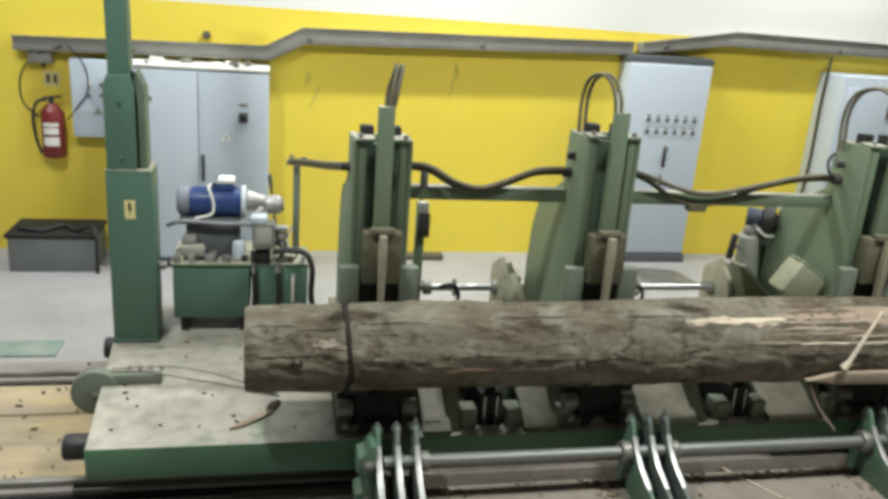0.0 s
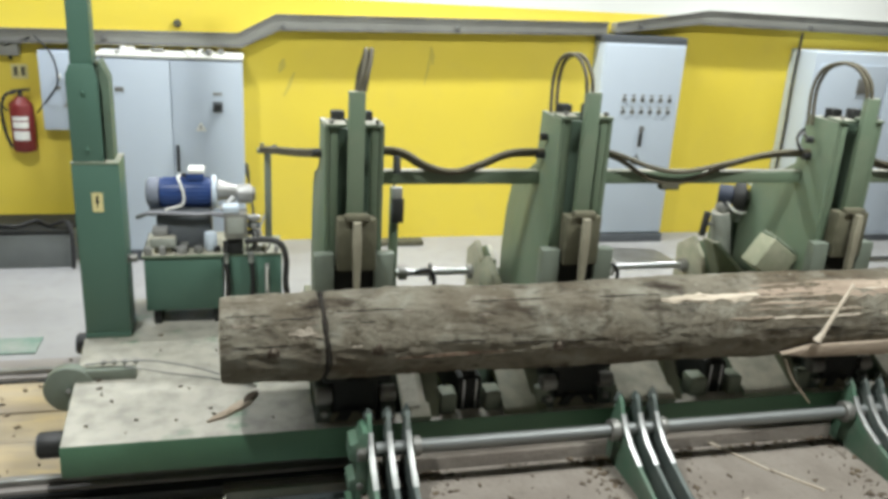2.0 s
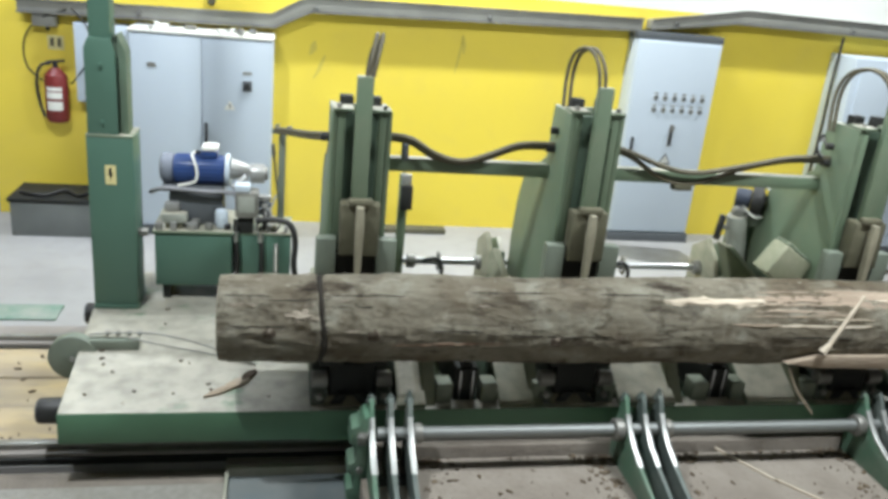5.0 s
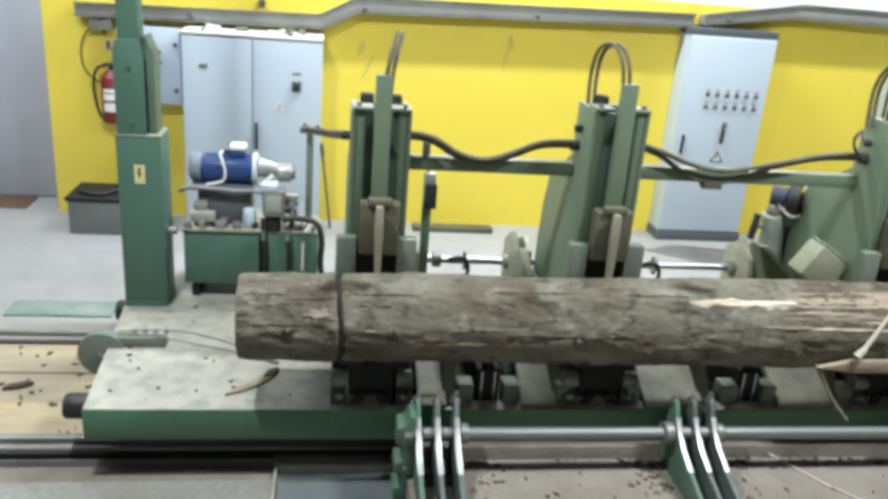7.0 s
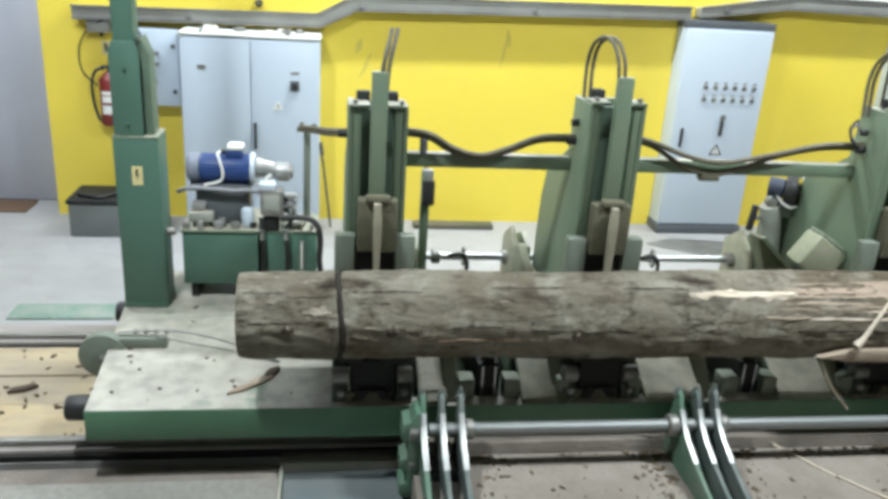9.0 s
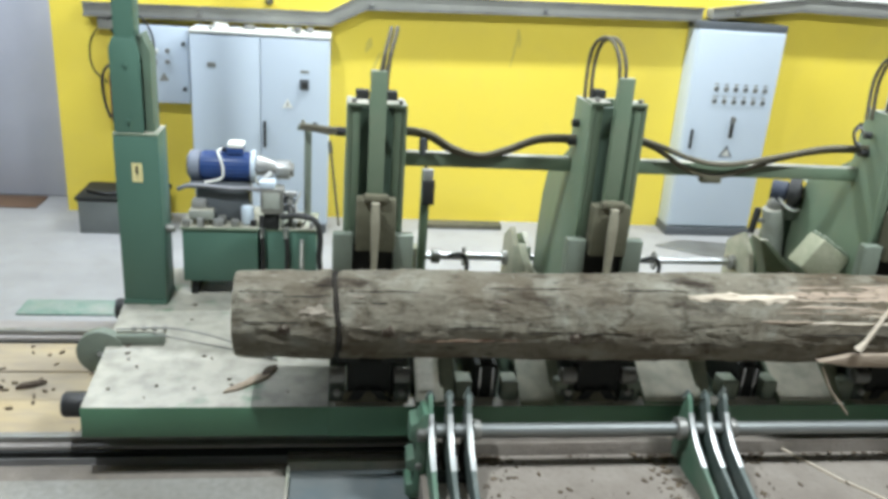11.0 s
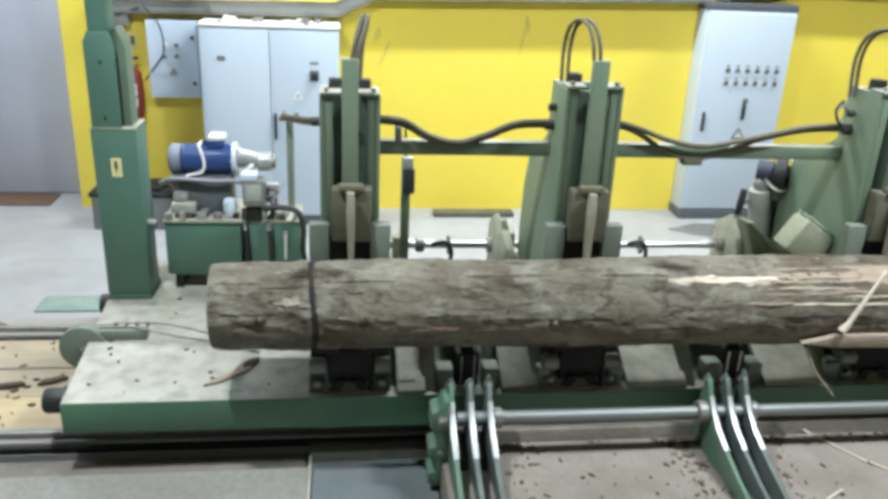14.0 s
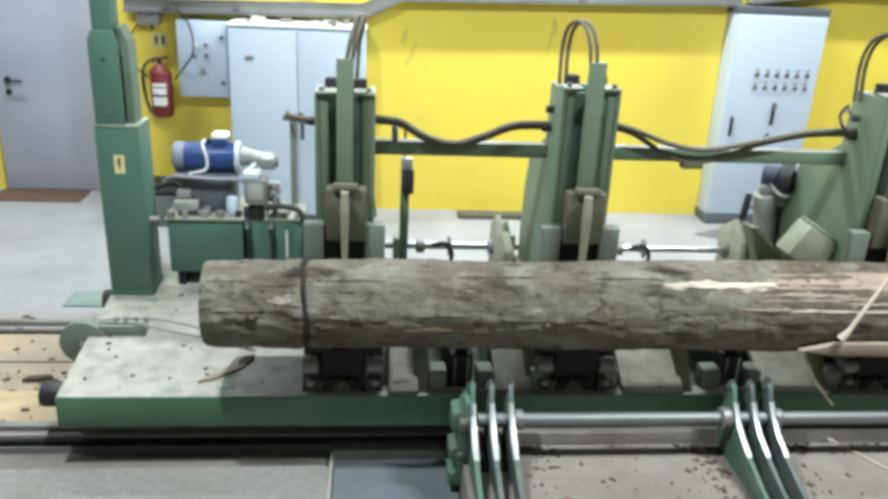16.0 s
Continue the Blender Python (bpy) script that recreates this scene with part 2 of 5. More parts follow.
BARKDARK = mat("dark_bark_scrap", (0.085, 0.062, 0.045), 0.95, second=(0.05, 0.04, 0.03), bump=0.5)
# bark tint for the painted laser line
LASERTINT = mat("reddish_laser_tint", (0.23, 0.15, 0.105), 0.9, second=(0.22, 0.17, 0.12), scale=16)
LITTER = mat("bark_chips", (0.10, 0.075, 0.052), 0.95, second=(0.22, 0.17, 0.11), scale=9)
HOOK = mat("worn_hook_steel", (0.32, 0.30, 0.22), 0.7, second=(0.22, 0.2, 0.15), scale=14, dirt=(0.14, 0.13, 0.09), dirt_scale=9)
GREENMID = mat("shaded_guide_paint", (0.10, 0.15, 0.105), 0.55, second=(0.08, 0.12, 0.085), dirt=(0.06, 0.07, 0.05), dirt_amount=0.5)
OLIVE = mat("oily_olive_paint", (0.105, 0.125, 0.07), 0.6, second=(0.075, 0.085, 0.05), dirt=(0.18, 0.17, 0.11), dirt_scale=5, dusty=(0.26, 0.25, 0.18))
MOTORGREY = mat("dusty_grey_motor_paint", (0.33, 0.345, 0.31), 0.6, second=(0.22, 0.24, 0.20), dirt=(0.14, 0.14, 0.11), dirt_scale=6, dusty=DUST)
GUARD = mat("caked_guard_paint", (0.22, 0.23, 0.15), 0.85, second=(0.13, 0.145, 0.095), scale=10, dirt=(0.34, 0.33, 0.24), dirt_scale=5, dirt_amount=0.6, dusty=(0.36, 0.355, 0.26), bump=0.4)
DARKBLUE = mat("dark_blue_plastic", (0.022, 0.030, 0.055), 0.6, second=(0.05, 0.058, 0.075), scale=14)
PALEDUST = mat("pale_scraped_paint", (0.62, 0.60, 0.52), 0.8, second=(0.50, 0.48, 0.40), scale=20, dirt=(0.22, 0.21, 0.16), dirt_scale=8, dirt_amount=0.5)
# grimy foot colour, darkened to carry the shade below the log
FOOTSHADE = mat("shaded_foot_grime", (0.06, 0.075, 0.06), 0.55, second=(0.03, 0.034, 0.03), dirt=(0.10, 0.12, 0.10), dirt_scale=9, dirt_amount=0.6, bump=0.4)
GREENFLOOR = mat("green_floor_plate", (0.17, 0.27, 0.215), 0.7, dirt=(0.36, 0.36, 0.33), dirt_scale=4, dirt_amount=0.8)


# ---- mesh helpers ----
def box(bm, x0, x1, y0, y1, z0, z1, bev=0.0):
    r = bmesh.ops.create_cube(bm, size=1)
    vs = r["verts"]
    for v in vs:
        v.co = Vector((x0 + (v.co.x + 0.5) * (x1 - x0), y0 + (v.co.y + 0.5) * (y1 - y0), z0 + (v.co.z + 0.5) * (z1 - z0)))
    if bev:
        es = list({e for v in vs for e in v.link_edges})
        bmesh.ops.bevel(bm, geom=es, offset=bev, segments=2, affect="EDGES", profile=0.5)


def rod(bm, a, b, r, seg=16, r2=None, bev=0.0):
    a, b = Vector(a), Vector(b)
    m = Matrix.Translation((a + b) / 2) @ (b - a).to_track_quat("Z", "Y").to_matrix().to_4x4()
    made = bmesh.ops.create_cone(bm, cap_ends=True, segments=seg, radius1=r, radius2=r if r2 is None else r2, depth=(b - a).length, matrix=m)
    if bev:
        rim = [e for e in {e for v in made["verts"] for e in v.link_edges} if len(e.link_faces) == 2 and any(len(f.verts) > 4 for f in e.link_faces)]
        bmesh.ops.bevel(bm, geom=rim, offset=bev, segments=2, affect="EDGES", profile=0.5)


def prism(bm, outline, axis, lo, hi, bev=0.0):
    """An outline in the two other axes, pushed along one axis."""
    def at(p, w):
        return {"x": (w, p[0], p[1]), "y": (p[0], w, p[1]), "z": (p[0], p[1], w)}[axis]
    a = [bm.verts.new(at(p, lo)) for p in outline]
    b = [bm.verts.new(at(p, hi)) for p in outline]
    fs = [bm.faces.new(a), bm.faces.new(b[::-1])]
    n = len(a)
    for i in range(n):
        fs.append(bm.faces.new((a[i], b[i], b[(i + 1) % n], a[(i + 1) % n])))
    bmesh.ops.recalc_face_normals(bm, faces=fs)
    if bev:
        bmesh.ops.bevel(bm, geom=list({e for f in fs[:2] for e in f.edges}), offset=bev, segments=2, affect="EDGES", profile=0.5)


def tube(bm, pts, r, seg=10, steps=6):
    """A hose through points, smoothed."""
    pts = [Vector(p) for p in pts]
    ext = [pts[0] * 2 - pts[1], *pts, pts[-1] * 2 - pts[-2]]
    line = []
    for i in range(1, len(ext) - 2):
        p0, p1, p2, p3 = ext[i - 1:i + 3]
        for k in range(steps):
            t = k / steps
            line.append(0.5 * (2 * p1 + (p2 - p0) * t + (2 * p0 - 5 * p1 + 4 * p2 - p3) * t * t + (3 * p1 - p0 - 3 * p2 + p3) * t ** 3))
    line.append(pts[-1])
    rings, side = [], None
    for i, p in enumerate(line):
        d = (line[min(i + 1, len(line) - 1)] - line[max(i - 1, 0)]).normalized()
        if side is None:
            side = d.orthogonal().normalized()
        side = (side - d * side.dot(d)).normalized()
        up = d.cross(side)
        rings.append([bm.verts.new(p + r * (math.cos(a) * side + math.sin(a) * up)) for a in (2 * math.pi * k / seg for k in range(seg))])
    for a, b in zip(rings, rings[1:]):
        for k in range(seg):
            bm.faces.new((a[k], a[(k + 1) % seg], b[(k + 1) % seg], b[k]))
    bm.faces.new(rings[0][::-1])
    bm.faces.new(rings[-1])


def mesh_of(name, bm, material, smooth=True):
    me = bpy.data.meshes.new(name)
    bm.normal_update()
    bm.to_mesh(me)
    bm.free()
    me.materials.append(material)
    if smooth:
        me.shade_smooth()
        me.set_sharp_from_angle(angle=radians(35))
    return me


def part(name, bm, material, parent, label=""):
    ob = new(name, mesh_of(name, bm, material))
    if parent is not None:
        ob.parent = parent
    return tagged(ob, label)


def thing(name, label, category, at=(0, 0, 0), group="", kind=""):
    ob = new(name)
    ob.location = at
    ob.empty_display_size = 0.1
    return tagged(ob, label, category, group, kind)


def single(name, bm, material, label, category, group="", kind=""):
    return tagged(part(name, bm, material, None), label, category, group, kind)


def boxes(*bs, bev=0.0):
    bm = bmesh.new()
    for b in bs:
        box(bm, *b, bev)
    return bm


def rods(*rs, bev=0.0):
    bm = bmesh.new()
    for r in rs:
        rod(bm, *r, bev=bev)
    return bm


CARRIED = []      # things that ride on the carriage

# ---- the hall ----
WALL_Y = 6.85
DOOR_Y = WALL_Y + 0.35
floor = thing("floor", "pale dusty concrete hall floor, dirtier beside the loader", "floor", kind="structure")
part("slab", boxes((-8, 9, 4.66, 9, -0.2, 0.0), (-8, 9, 3.29, 4.66, -0.2, -0.02)), CONCRETE, floor)
part("rear_strip", boxes((-0.19, 9, 3.262, 3.292, -0.2, 0.0)), FRONTFLOOR, floor)
part("front_slab", boxes((-8, -0.19, -4, 3.10, -0.2, 0.0)), SPECKLED, floor, "speckled grey concrete")
part("loader_slab", boxes((0.40, 9, -4, 3.055, -0.2, 0.13), (-0.19, 0.399, -4, 2.3, -0.2, 0.0)), FRONTFLOOR, floor, "dirty brown-grey floor strewn with bark")
part("channel", boxes((-8, 0.40, 3.228, 3.261, -0.2, -0.1), (0.40, 9, 3.056, 3.078, -0.2, 0.07), (0.40, 9, 3.131, 3.261, -0.2, -0.012), (-8, -0.19, 3.262, 3.29, -0.2, -0.1), (-8, -0.19, 3.10, 3.235, -0.2, -0.018)), GREENLESS, floor, "dark dirty channel")
part("sill", boxes((0.42, 9, 3.079, 3.130, -0.2, 0.182), bev=0.006), FRONTFLOOR, floor, "dirty pale sill along the carriage track")
single("wall_north", boxes((-2.23, 9, WALL_Y, WALL_Y + 0.35, 0, 2.04)), YELLOW, "yellow painted lower wall of the hall", "wall", kind="structure")
single("wall_north_upper", boxes((-2.23, 9, WALL_Y, WALL_Y + 0.35, 2.04, 4.6)), WHITE, "white painted upper wall of the hall", "wall", kind="structure")
# unseen walls and ceiling, added in grey to keep bounced light down
single("wall_west", boxes((-8.2, -8, -4, 9, 0, 4.6)), UNSEENWALL, "unseen grey wall that cuts bounced light", "wall", kind="structure")
single("wall_east", boxes((9, 9.2, -4, 9, 0, 4.6)), UNSEENWALL, "unseen grey wall that cuts bounced light", "wall", kind="structure")
single("wall_south", boxes((-8, 9, -4.2, -4, 0, 4.6)), UNSEENWALL, "unseen grey wall behind the operator that cuts bounced light", "wall", kind="structure")
single("ceiling", boxes((-8, 9, -4, 9, 4.6, 4.8)), UNSEENWALL, "unseen grey ceiling that cuts bounced light", "ceiling", kind="structure")
single("wall_doorway", boxes((-8, -3.24, DOOR_Y, DOOR_Y + 0.2, 0, 4.6), (-3.24, -2.23, DOOR_Y, DOOR_Y + 0.2, 2.05, 4.6)), YELLOW, "yellow wall round the doorway", "wall", kind="structure")

door = thing("door_1", "grey painted closed steel door with a black lever handle", "door", (-2.76, DOOR_Y + 0.02, 0), kind="structure")
part("leaf", boxes((-0.47, 0.524, 0.0, 0.05, 0.01, 2.04), bev=0.004), DOOR, door)
bm = rods(((-0.34, 0.0, 0.97), (-0.34, -0.06, 0.97), 0.012, 12), ((-0.34, -0.06, 0.97), (-0.20, -0.06, 0.97), 0.011, 12), ((-0.34, 0.0, 0.97), (-0.34, -0.012, 0.97), 0.03, 16), ((-0.34, 0.0, 0.87), (-0.34, -0.012, 0.87), 0.026, 16))
part("handle", bm, BLACK, door, "black lever handle")

single("doormat", boxes((-3.24, -2.5, 6.86, 7.17, 0.001, 0.018), bev=0.004), MAT, "brown doormat on the floor before the door", "doormat")

# tray along the wall
tray = thing("cable_tray", "grey metal cable tray stepping along the yellow wall", "cable tray")
bm = bmesh.new()
prism(bm, [(-1.95, 1.625), (-0.06, 1.65), (0.22, 1.79), (3.02, 1.86), (3.02, 1.955), (0.20, 1.90), (-0.09, 1.745), (-1.95, 1.715)], "y", WALL_Y - 0.12, WALL_Y - 0.001, 0.006)
part("run", bm, GREYTRAY, tray)
bm = bmesh.new()
prism(bm, [(3.10, 1.88), (3.88, 1.985), (9.0, 1.93), (9.0, 2.04), (3.97, 2.095), (3.78, 2.06), (3.10, 1.955)], "y", WALL_Y - 0.12, WALL_Y - 0.001, 0.006)
part("run", bm, GREYTRAY, tray)
for line in ([(-1.95, 1.715), (-0.09, 1.745), (0.20, 1.90), (3.02, 1.955)], [(-1.95, 1.625), (-0.06, 1.65), (0.22, 1.79), (3.02, 1.86)], [(3.10, 1.955), (3.78, 2.06), (3.97, 2.095), (9.0, 2.04)], [(3.10, 1.88), (3.88, 1.985), (9.0, 1.93)]):
    bm = bmesh.new()
    prism(bm, [(x, z - 0.009) for x, z in line] + [(x, z + 0.009) for x, z in line[::-1]], "y", WALL_Y - 0.135, WALL_Y - 0.121)
    part("lip", bm, WORN, tray, "worn grey folded lip")
for x, z in ((-1.1, 1.68), (0.243, 1.815), (1.655, 1.86), (3.3, 1.94), (5.0, 2.0)):
    part("bracket", boxes((x, x + 0.04, WALL_Y - 0.132, WALL_Y - 0.1205, z - 0.03, z + 0.02), bev=0.003), WORN, tray)
    part("bolt", rods(((x + 0.02, WALL_Y - 0.132, z), (x + 0.02, WALL_Y - 0.15, z), 0.014, 8)), STEEL, tray)
for x, z, h, w, a in ((1.47, 1.52, 0.30, 0.012, 8), (1.50, 1.62, 0.16, 0.02, -14), (0.31, 1.35, 0.22, 0.018, 20), (0.25, 1.50, 0.12, 0.03, 5)):
    bm = bmesh.new()
    prism(bm, [(-w, -h / 2), (-w * 0.3, -h * 0.5), (w, -h * 0.1), (w * 0.6, h / 2), (-w * 0.2, h * 0.42), (-w * 0.8, h * 0.1)], "y", -0.0015, 0.0)
    o = single("wall_scuff", bm, SCUFF, "dull scuffed streak on the yellow wall", "scuff", "scuffs on the wall")
    o.matrix_world = pose(x, WALL_Y - 0.0005, z, 0, a, 0)
bm = rods(((-0.55, WALL_Y, 1.80), (-0.55, WALL_Y - 0.05, 1.80), 0.03, 16), ((-0.55, WALL_Y - 0.05, 1.80), (-0.55, WALL_Y - 0.07, 1.80), 0.018, 12))
single("wall_sensor", bm, RUST, "small brown round sensor on the yellow wall", "sensor")


def cabinet_right():
    c = thing("control_cabinet", "tall pale grey control cabinet with rows of buttons", "cabinet", (2.965, 6.6, 0))
    part("body", boxes((0, 0.77, 0.02, 0.249, 0.08, 1.80), bev=0.006), CABINET, c)
    part("plinth", boxes((-0.01, 0.78, -0.01, 0.249, 0.0, 0.079), bev=0.003), PLINTH, c, "dark grey plinth")
    # dark strip stands in for the shaded gap between cabinet and tray
    part("gap_shade", boxes((-0.008, 0.778, 0.03, 0.249, 1.801, 1.862), bev=0.003), PLINTH, c, "dark strip for the shaded gap under the tray")
    d = part("door", boxes((0.012, 0.758, 0, 0.018, 0.095, 1.785), bev=0.004), CABINET, c)
    for z in (1.322, 1.217):
        for k in range(6):
            x = 0.227 + k * 0.0874
            b = part("button", rods(((x, -0.006, z), (x, -0.016, z), 0.014, 14), bev=0.003), PLINTH if k % 3 != 1 else WORN, d, "round push button")
            part("bezel", rods(((x, 0.0, z), (x, -0.006, z), 0.023, 16)), GREYTRAY, b)
            part("tag", boxes((x - 0.018, x + 0.018, -0.002, 0, z + 0.032, z + 0.044)), GREYTRAY, d, "small grey name tag")
    h = part("handle", boxes((0.415, 0.437, -0.025, -0.004, 0.91, 1.03), bev=0.006), BLACK, d, "black swing handle")
    part("handle_plate", boxes((0.408, 0.446, -0.004, 0, 0.90, 1.09), bev=0.002), WORN, h)
    part("lock", rods(((0.428, -0.004, 1.065), (0.428, -0.02, 1.065), 0.022, 16)), WORN, d)
    bm = bmesh.new()
    prism(bm, [(0.355, 0.735), (0.475, 0.735), (0.415, 0.835)], "y", -0.003, 0.0)
    s = part("warning_sign", bm, BLACK, d, "triangular warning sticker")
    bm = bmesh.new()
    prism(bm, [(0.377, 0.747), (0.453, 0.747), (0.415, 0.811)], "y", -0.005, -0.0032)
    part("field", bm, PAPER, s)
    part("bolt_mark", boxes((0.411, 0.419, -0.0065, -0.0052, 0.757, 0.787)), BLACK, s)
    part("latch", boxes((0.062, 0.084, -0.022, 0, 0.80, 0.965), bev=0.005), BLACK, d, "black pull latch")


def cabinet_left():
    c = thing("switch_cabinet", "wide pale grey electrical cabinet with two doors", "cabinet", (-1.108, 6.38, 0))
    part("body", boxes((0, 1.046, 0.02, 0.469, 0.08, 1.575), bev=0.006), CABINET, c)
    part("roof", boxes((-0.006, 1.052, 0.0, 0.469, 1.576, 1.597), bev=0.004), PAPER, c, "pale overhanging roof sheet")
    part("plinth", boxes((0.01, 1.036, 0.03, 0.46, 0.0, 0.079)), PLINTH, c, "dark grey plinth")
    for i in range(2):
        d = part("door", boxes((0.012 + i * 0.5135, 0.5185 + i * 0.5155, 0, 0.018, 0.1, 1.56), bev=0.004), CABINET, c)
        if i == 0:
            part("maker_plate", boxes((0.13, 0.19, -0.003, 0, 1.33, 1.362)), WORN, d, "small grey plate")
        else:
            part("handle", boxes((0.541, 0.563, -0.022, 0, 0.725, 0.932), bev=0.005), BLACK, d, "black door handle")
            s = part("switch", boxes((0.822, 0.892, -0.012, 0, 1.188, 1.268), bev=0.004), PLINTH, d, "black main switch")
            part("knob", rods(((0.857, -0.012, 1.228), (0.857, -0.035, 1.228), 0.022, 14)), BLACK, s)
            part("name_strip", boxes((0.825, 0.89, -0.002, 0, 1.315, 1.335)), GREYTRAY, d)
            bm = bmesh.new()
            prism(bm, [(0.685, 1.04), (0.77, 1.04), (0.728, 1.112)], "y", -0.002, 0.0)
            k = part("sticker", bm, PAPER, d, "white triangular sticker")
            part("mark", boxes((0.722, 0.734, -0.0035, -0.0022, 1.055, 1.085)), WORN, k)
    rng = random.Random(4)
    # odds and ends on the roof
    for k in range(16):
        x = rng.uniform(0.62, 1.0) if k > 4 else rng.uniform(0.06, 0.45)
        y, s = rng.uniform(0.05, 0.25), rng.uniform(0.012, 0.032)
        if k % 2:
            bm = boxes((-s * 1.5, s * 1.5, -s * 0.7, s * 0.7, 0, s * rng.uniform(0.6, 1.3)), bev=0.005)
        else:
            bm = rods(((0, 0, 0), (0, 0, s * rng.uniform(0.8, 1.8)), s * 0.8, 12), bev=0.003)
        o = single("fitting", bm, PAPER if k % 3 else WORN, "small loose fitting on the cabinet roof", "fitting", "fittings on the cabinet")
        o.matrix_world = pose(-1.108 + x, 6.38 + y, 1.5975, 0, 0, rng.uniform(0, 90))


def cabinet_far():
    c = thing("wall_cabinet", "pale grey cabinet with a screen beside the yellow wall", "cabinet", (4.95, 6.45, 0))
    part("body", boxes((0, 1.6, 0.02, 0.399, 0.06, 1.80), bev=0.01), CABINET, c)
    part("plinth", boxes((0.02, 1.58, 0.03, 0.399, 0, 0.059)), PLINTH, c)
    d = part("door", boxes((0.06, 0.78, 0, 0.018, 0.1, 1.70), bev=0.005), CABINET, c)
    part("door", boxes((0.80, 1.54, 0, 0.018, 0.1, 1.70), bev=0.005), CABINET, c)
    part("screen", boxes((0.47, 0.62, -0.01, 0, 1.44, 1.58), bev=0.004), WORN, d, "small grey screen")
    bm = bmesh.new()
    tube(bm, [(4.93, 6.70, 1.95), (4.92, 6.70, 1.5), (4.93, 6.70, 1.0), (4.91, 6.70, 0.5), (4.92, 6.70, 0.0)], 0.012)
    single("wall_cable", bm, BLACK, "black cable running down beside the pale cabinet", "cable")


cabinet_right()
cabinet_left()
cabinet_far()

box_ = thing("switch_box", "pale grey wall switch box with small knobs", "switch box", (-1.555, 6.70, 0.973))
part("case", boxes((0, 0.385, 0.012, 0.149, 0, 0.60), bev=0.005), CABINET, box_)
lid = part("lid", boxes((0.006, 0.379, 0, 0.011, 0.006, 0.594), bev=0.003), CABINET, box_)
for k, (x, z) in enumerate(((0.141, 0.412), (0.227, 0.416), (0.133, 0.329), (0.225, 0.333))):
    part("knob", rods(((x, 0, z), (x, -0.02, z), 0.017, 12), bev=0.003), WORN if k else PAPER, lid)
bm = bmesh.new()
prism(bm, [(0.155, 0.18), (0.23, 0.18), (0.192, 0.245)], "y", -0.003, 0.0)
part("warning_sign", bm, GREYTRAY, lid, "triangular warning sticker")
for z in (0.12, 0.475):
    part("hinge", rods(((0.35, -0.02, z), (0.35, 0.0, z), 0.017, 12)), PLINTH, lid, "black round latch")


def extinguisher():
    e = thing("fire_extinguisher", "red fire extinguisher hanging on the yellow wall", "fire extinguisher", (-1.71, 6.745, 0.80))
    bm = bmesh.new()
    rod(bm, (0, 0, 0), (0, 0, 0.37), 0.085, 28, bev=0.02)
    rod(bm, (0, 0, 0.37), (0, 0, 0.42), 0.075, 28, 0.03)
    part("cylinder", bm, RED, e)
    part("valve", rods(((0, 0, 0.42), (0, 0, 0.46), 0.02, 12), ((-0.06, 0, 0.46), (0.07, 0, 0.475), 0.010, 8)), BLACK, e)
    for z, h in ((0.10, 0.07), (0.19, 0.05), (0.25, 0.03)):
        bm = bmesh.new()
        prism(bm, [(0.0865 * math.sin(a), -0.0865 * math.cos(a)) for a in (radians(d) for d in range(-40, 41, 10))] + [(0.0, 0.0)], "z", z, z + h)
        part("label", bm, PAPER, e, "white printed label")
    bm = bmesh.new()
    tube(bm, [(-0.03, 0, 0.45), (-0.10, -0.01, 0.43), (-0.135, -0.02, 0.32), (-0.12, -0.03, 0.15), (-0.08, -0.05, 0.04)], 0.012)
    part("hose", bm, BLACK, e)
    part("wall_hook", boxes((-0.02, 0.02, 0.086, 0.104, 0.30, 0.36)), WORN, e)


extinguisher()
jb = thing("junction_box", "small grey junction box below the cable tray", "junction box", (-1.86, WALL_Y - 0.10, 1.52))
part("case", boxes((0, 0.17, 0.012, 0.099, 0, 0.12), bev=0.005), GREYTRAY, jb)
part("lid", boxes((0.004, 0.166, 0, 0.011, 0.004, 0.116), bev=0.003), GREYTRAY, jb)
part("cable_gland", rods(((0.10, 0.05, 0.0), (0.10, 0.05, -0.03), 0.014, 10)), BLACK, jb)
s = thing("extinguisher_sign", "small yellow sign with dark symbols above the extinguisher", "sign", (-1.72, WALL_Y - 0.003, 1.395))
part("plate", boxes((-0.06, 0.06, 0, 0.0025, -0.055, 0.055)), YELLOWLABEL, s)
part("bar", boxes((-0.04, -0.012, -0.002, -0.0005, -0.03, 0.035)), RUST, s)
part("bar", boxes((0.012, 0.04, -0.002, -0.0005, -0.03, 0.035)), RUST, s)

bm = bmesh.new()
tube(bm, [(-1.60, 6.72, 1.66), (-1.80, 6.76, 1.58), (-1.93, 6.80, 1.42), (-1.93, 6.80, 1.22), (-1.82, 6.80, 1.10)], 0.0065, 8)
single("loose_cable", bm, BLACK, "thin black cable looping down the yellow wall", "cable")
bm = bmesh.new()
tube(bm, [(-1.56, 6.70, 1.68), (-1.44, 6.64, 1.55), (-1.42, 6.66, 1.35), (-1.50, 6.68, 1.22), (-1.60, 6.75, 1.10)], 0.0065, 8)
single("loose_cable", bm, BLACK, "thin black cable looping before the switch box", "cable")

b = thing("grey_crate", "grey metal crate with dark hoses lying on it", "crate", (-1.98, 6.28, 0))
part("body", boxes((0, 0.62, 0, 0.42, 0.002, 0.27), bev=0.008), DARKGREY, b)
part("lid", boxes((-0.015, 0.635, -0.015, 0.43, 0.271, 0.30), bev=0.006), GREASE_SHADE, b, "black lid")
bm = bmesh.new()
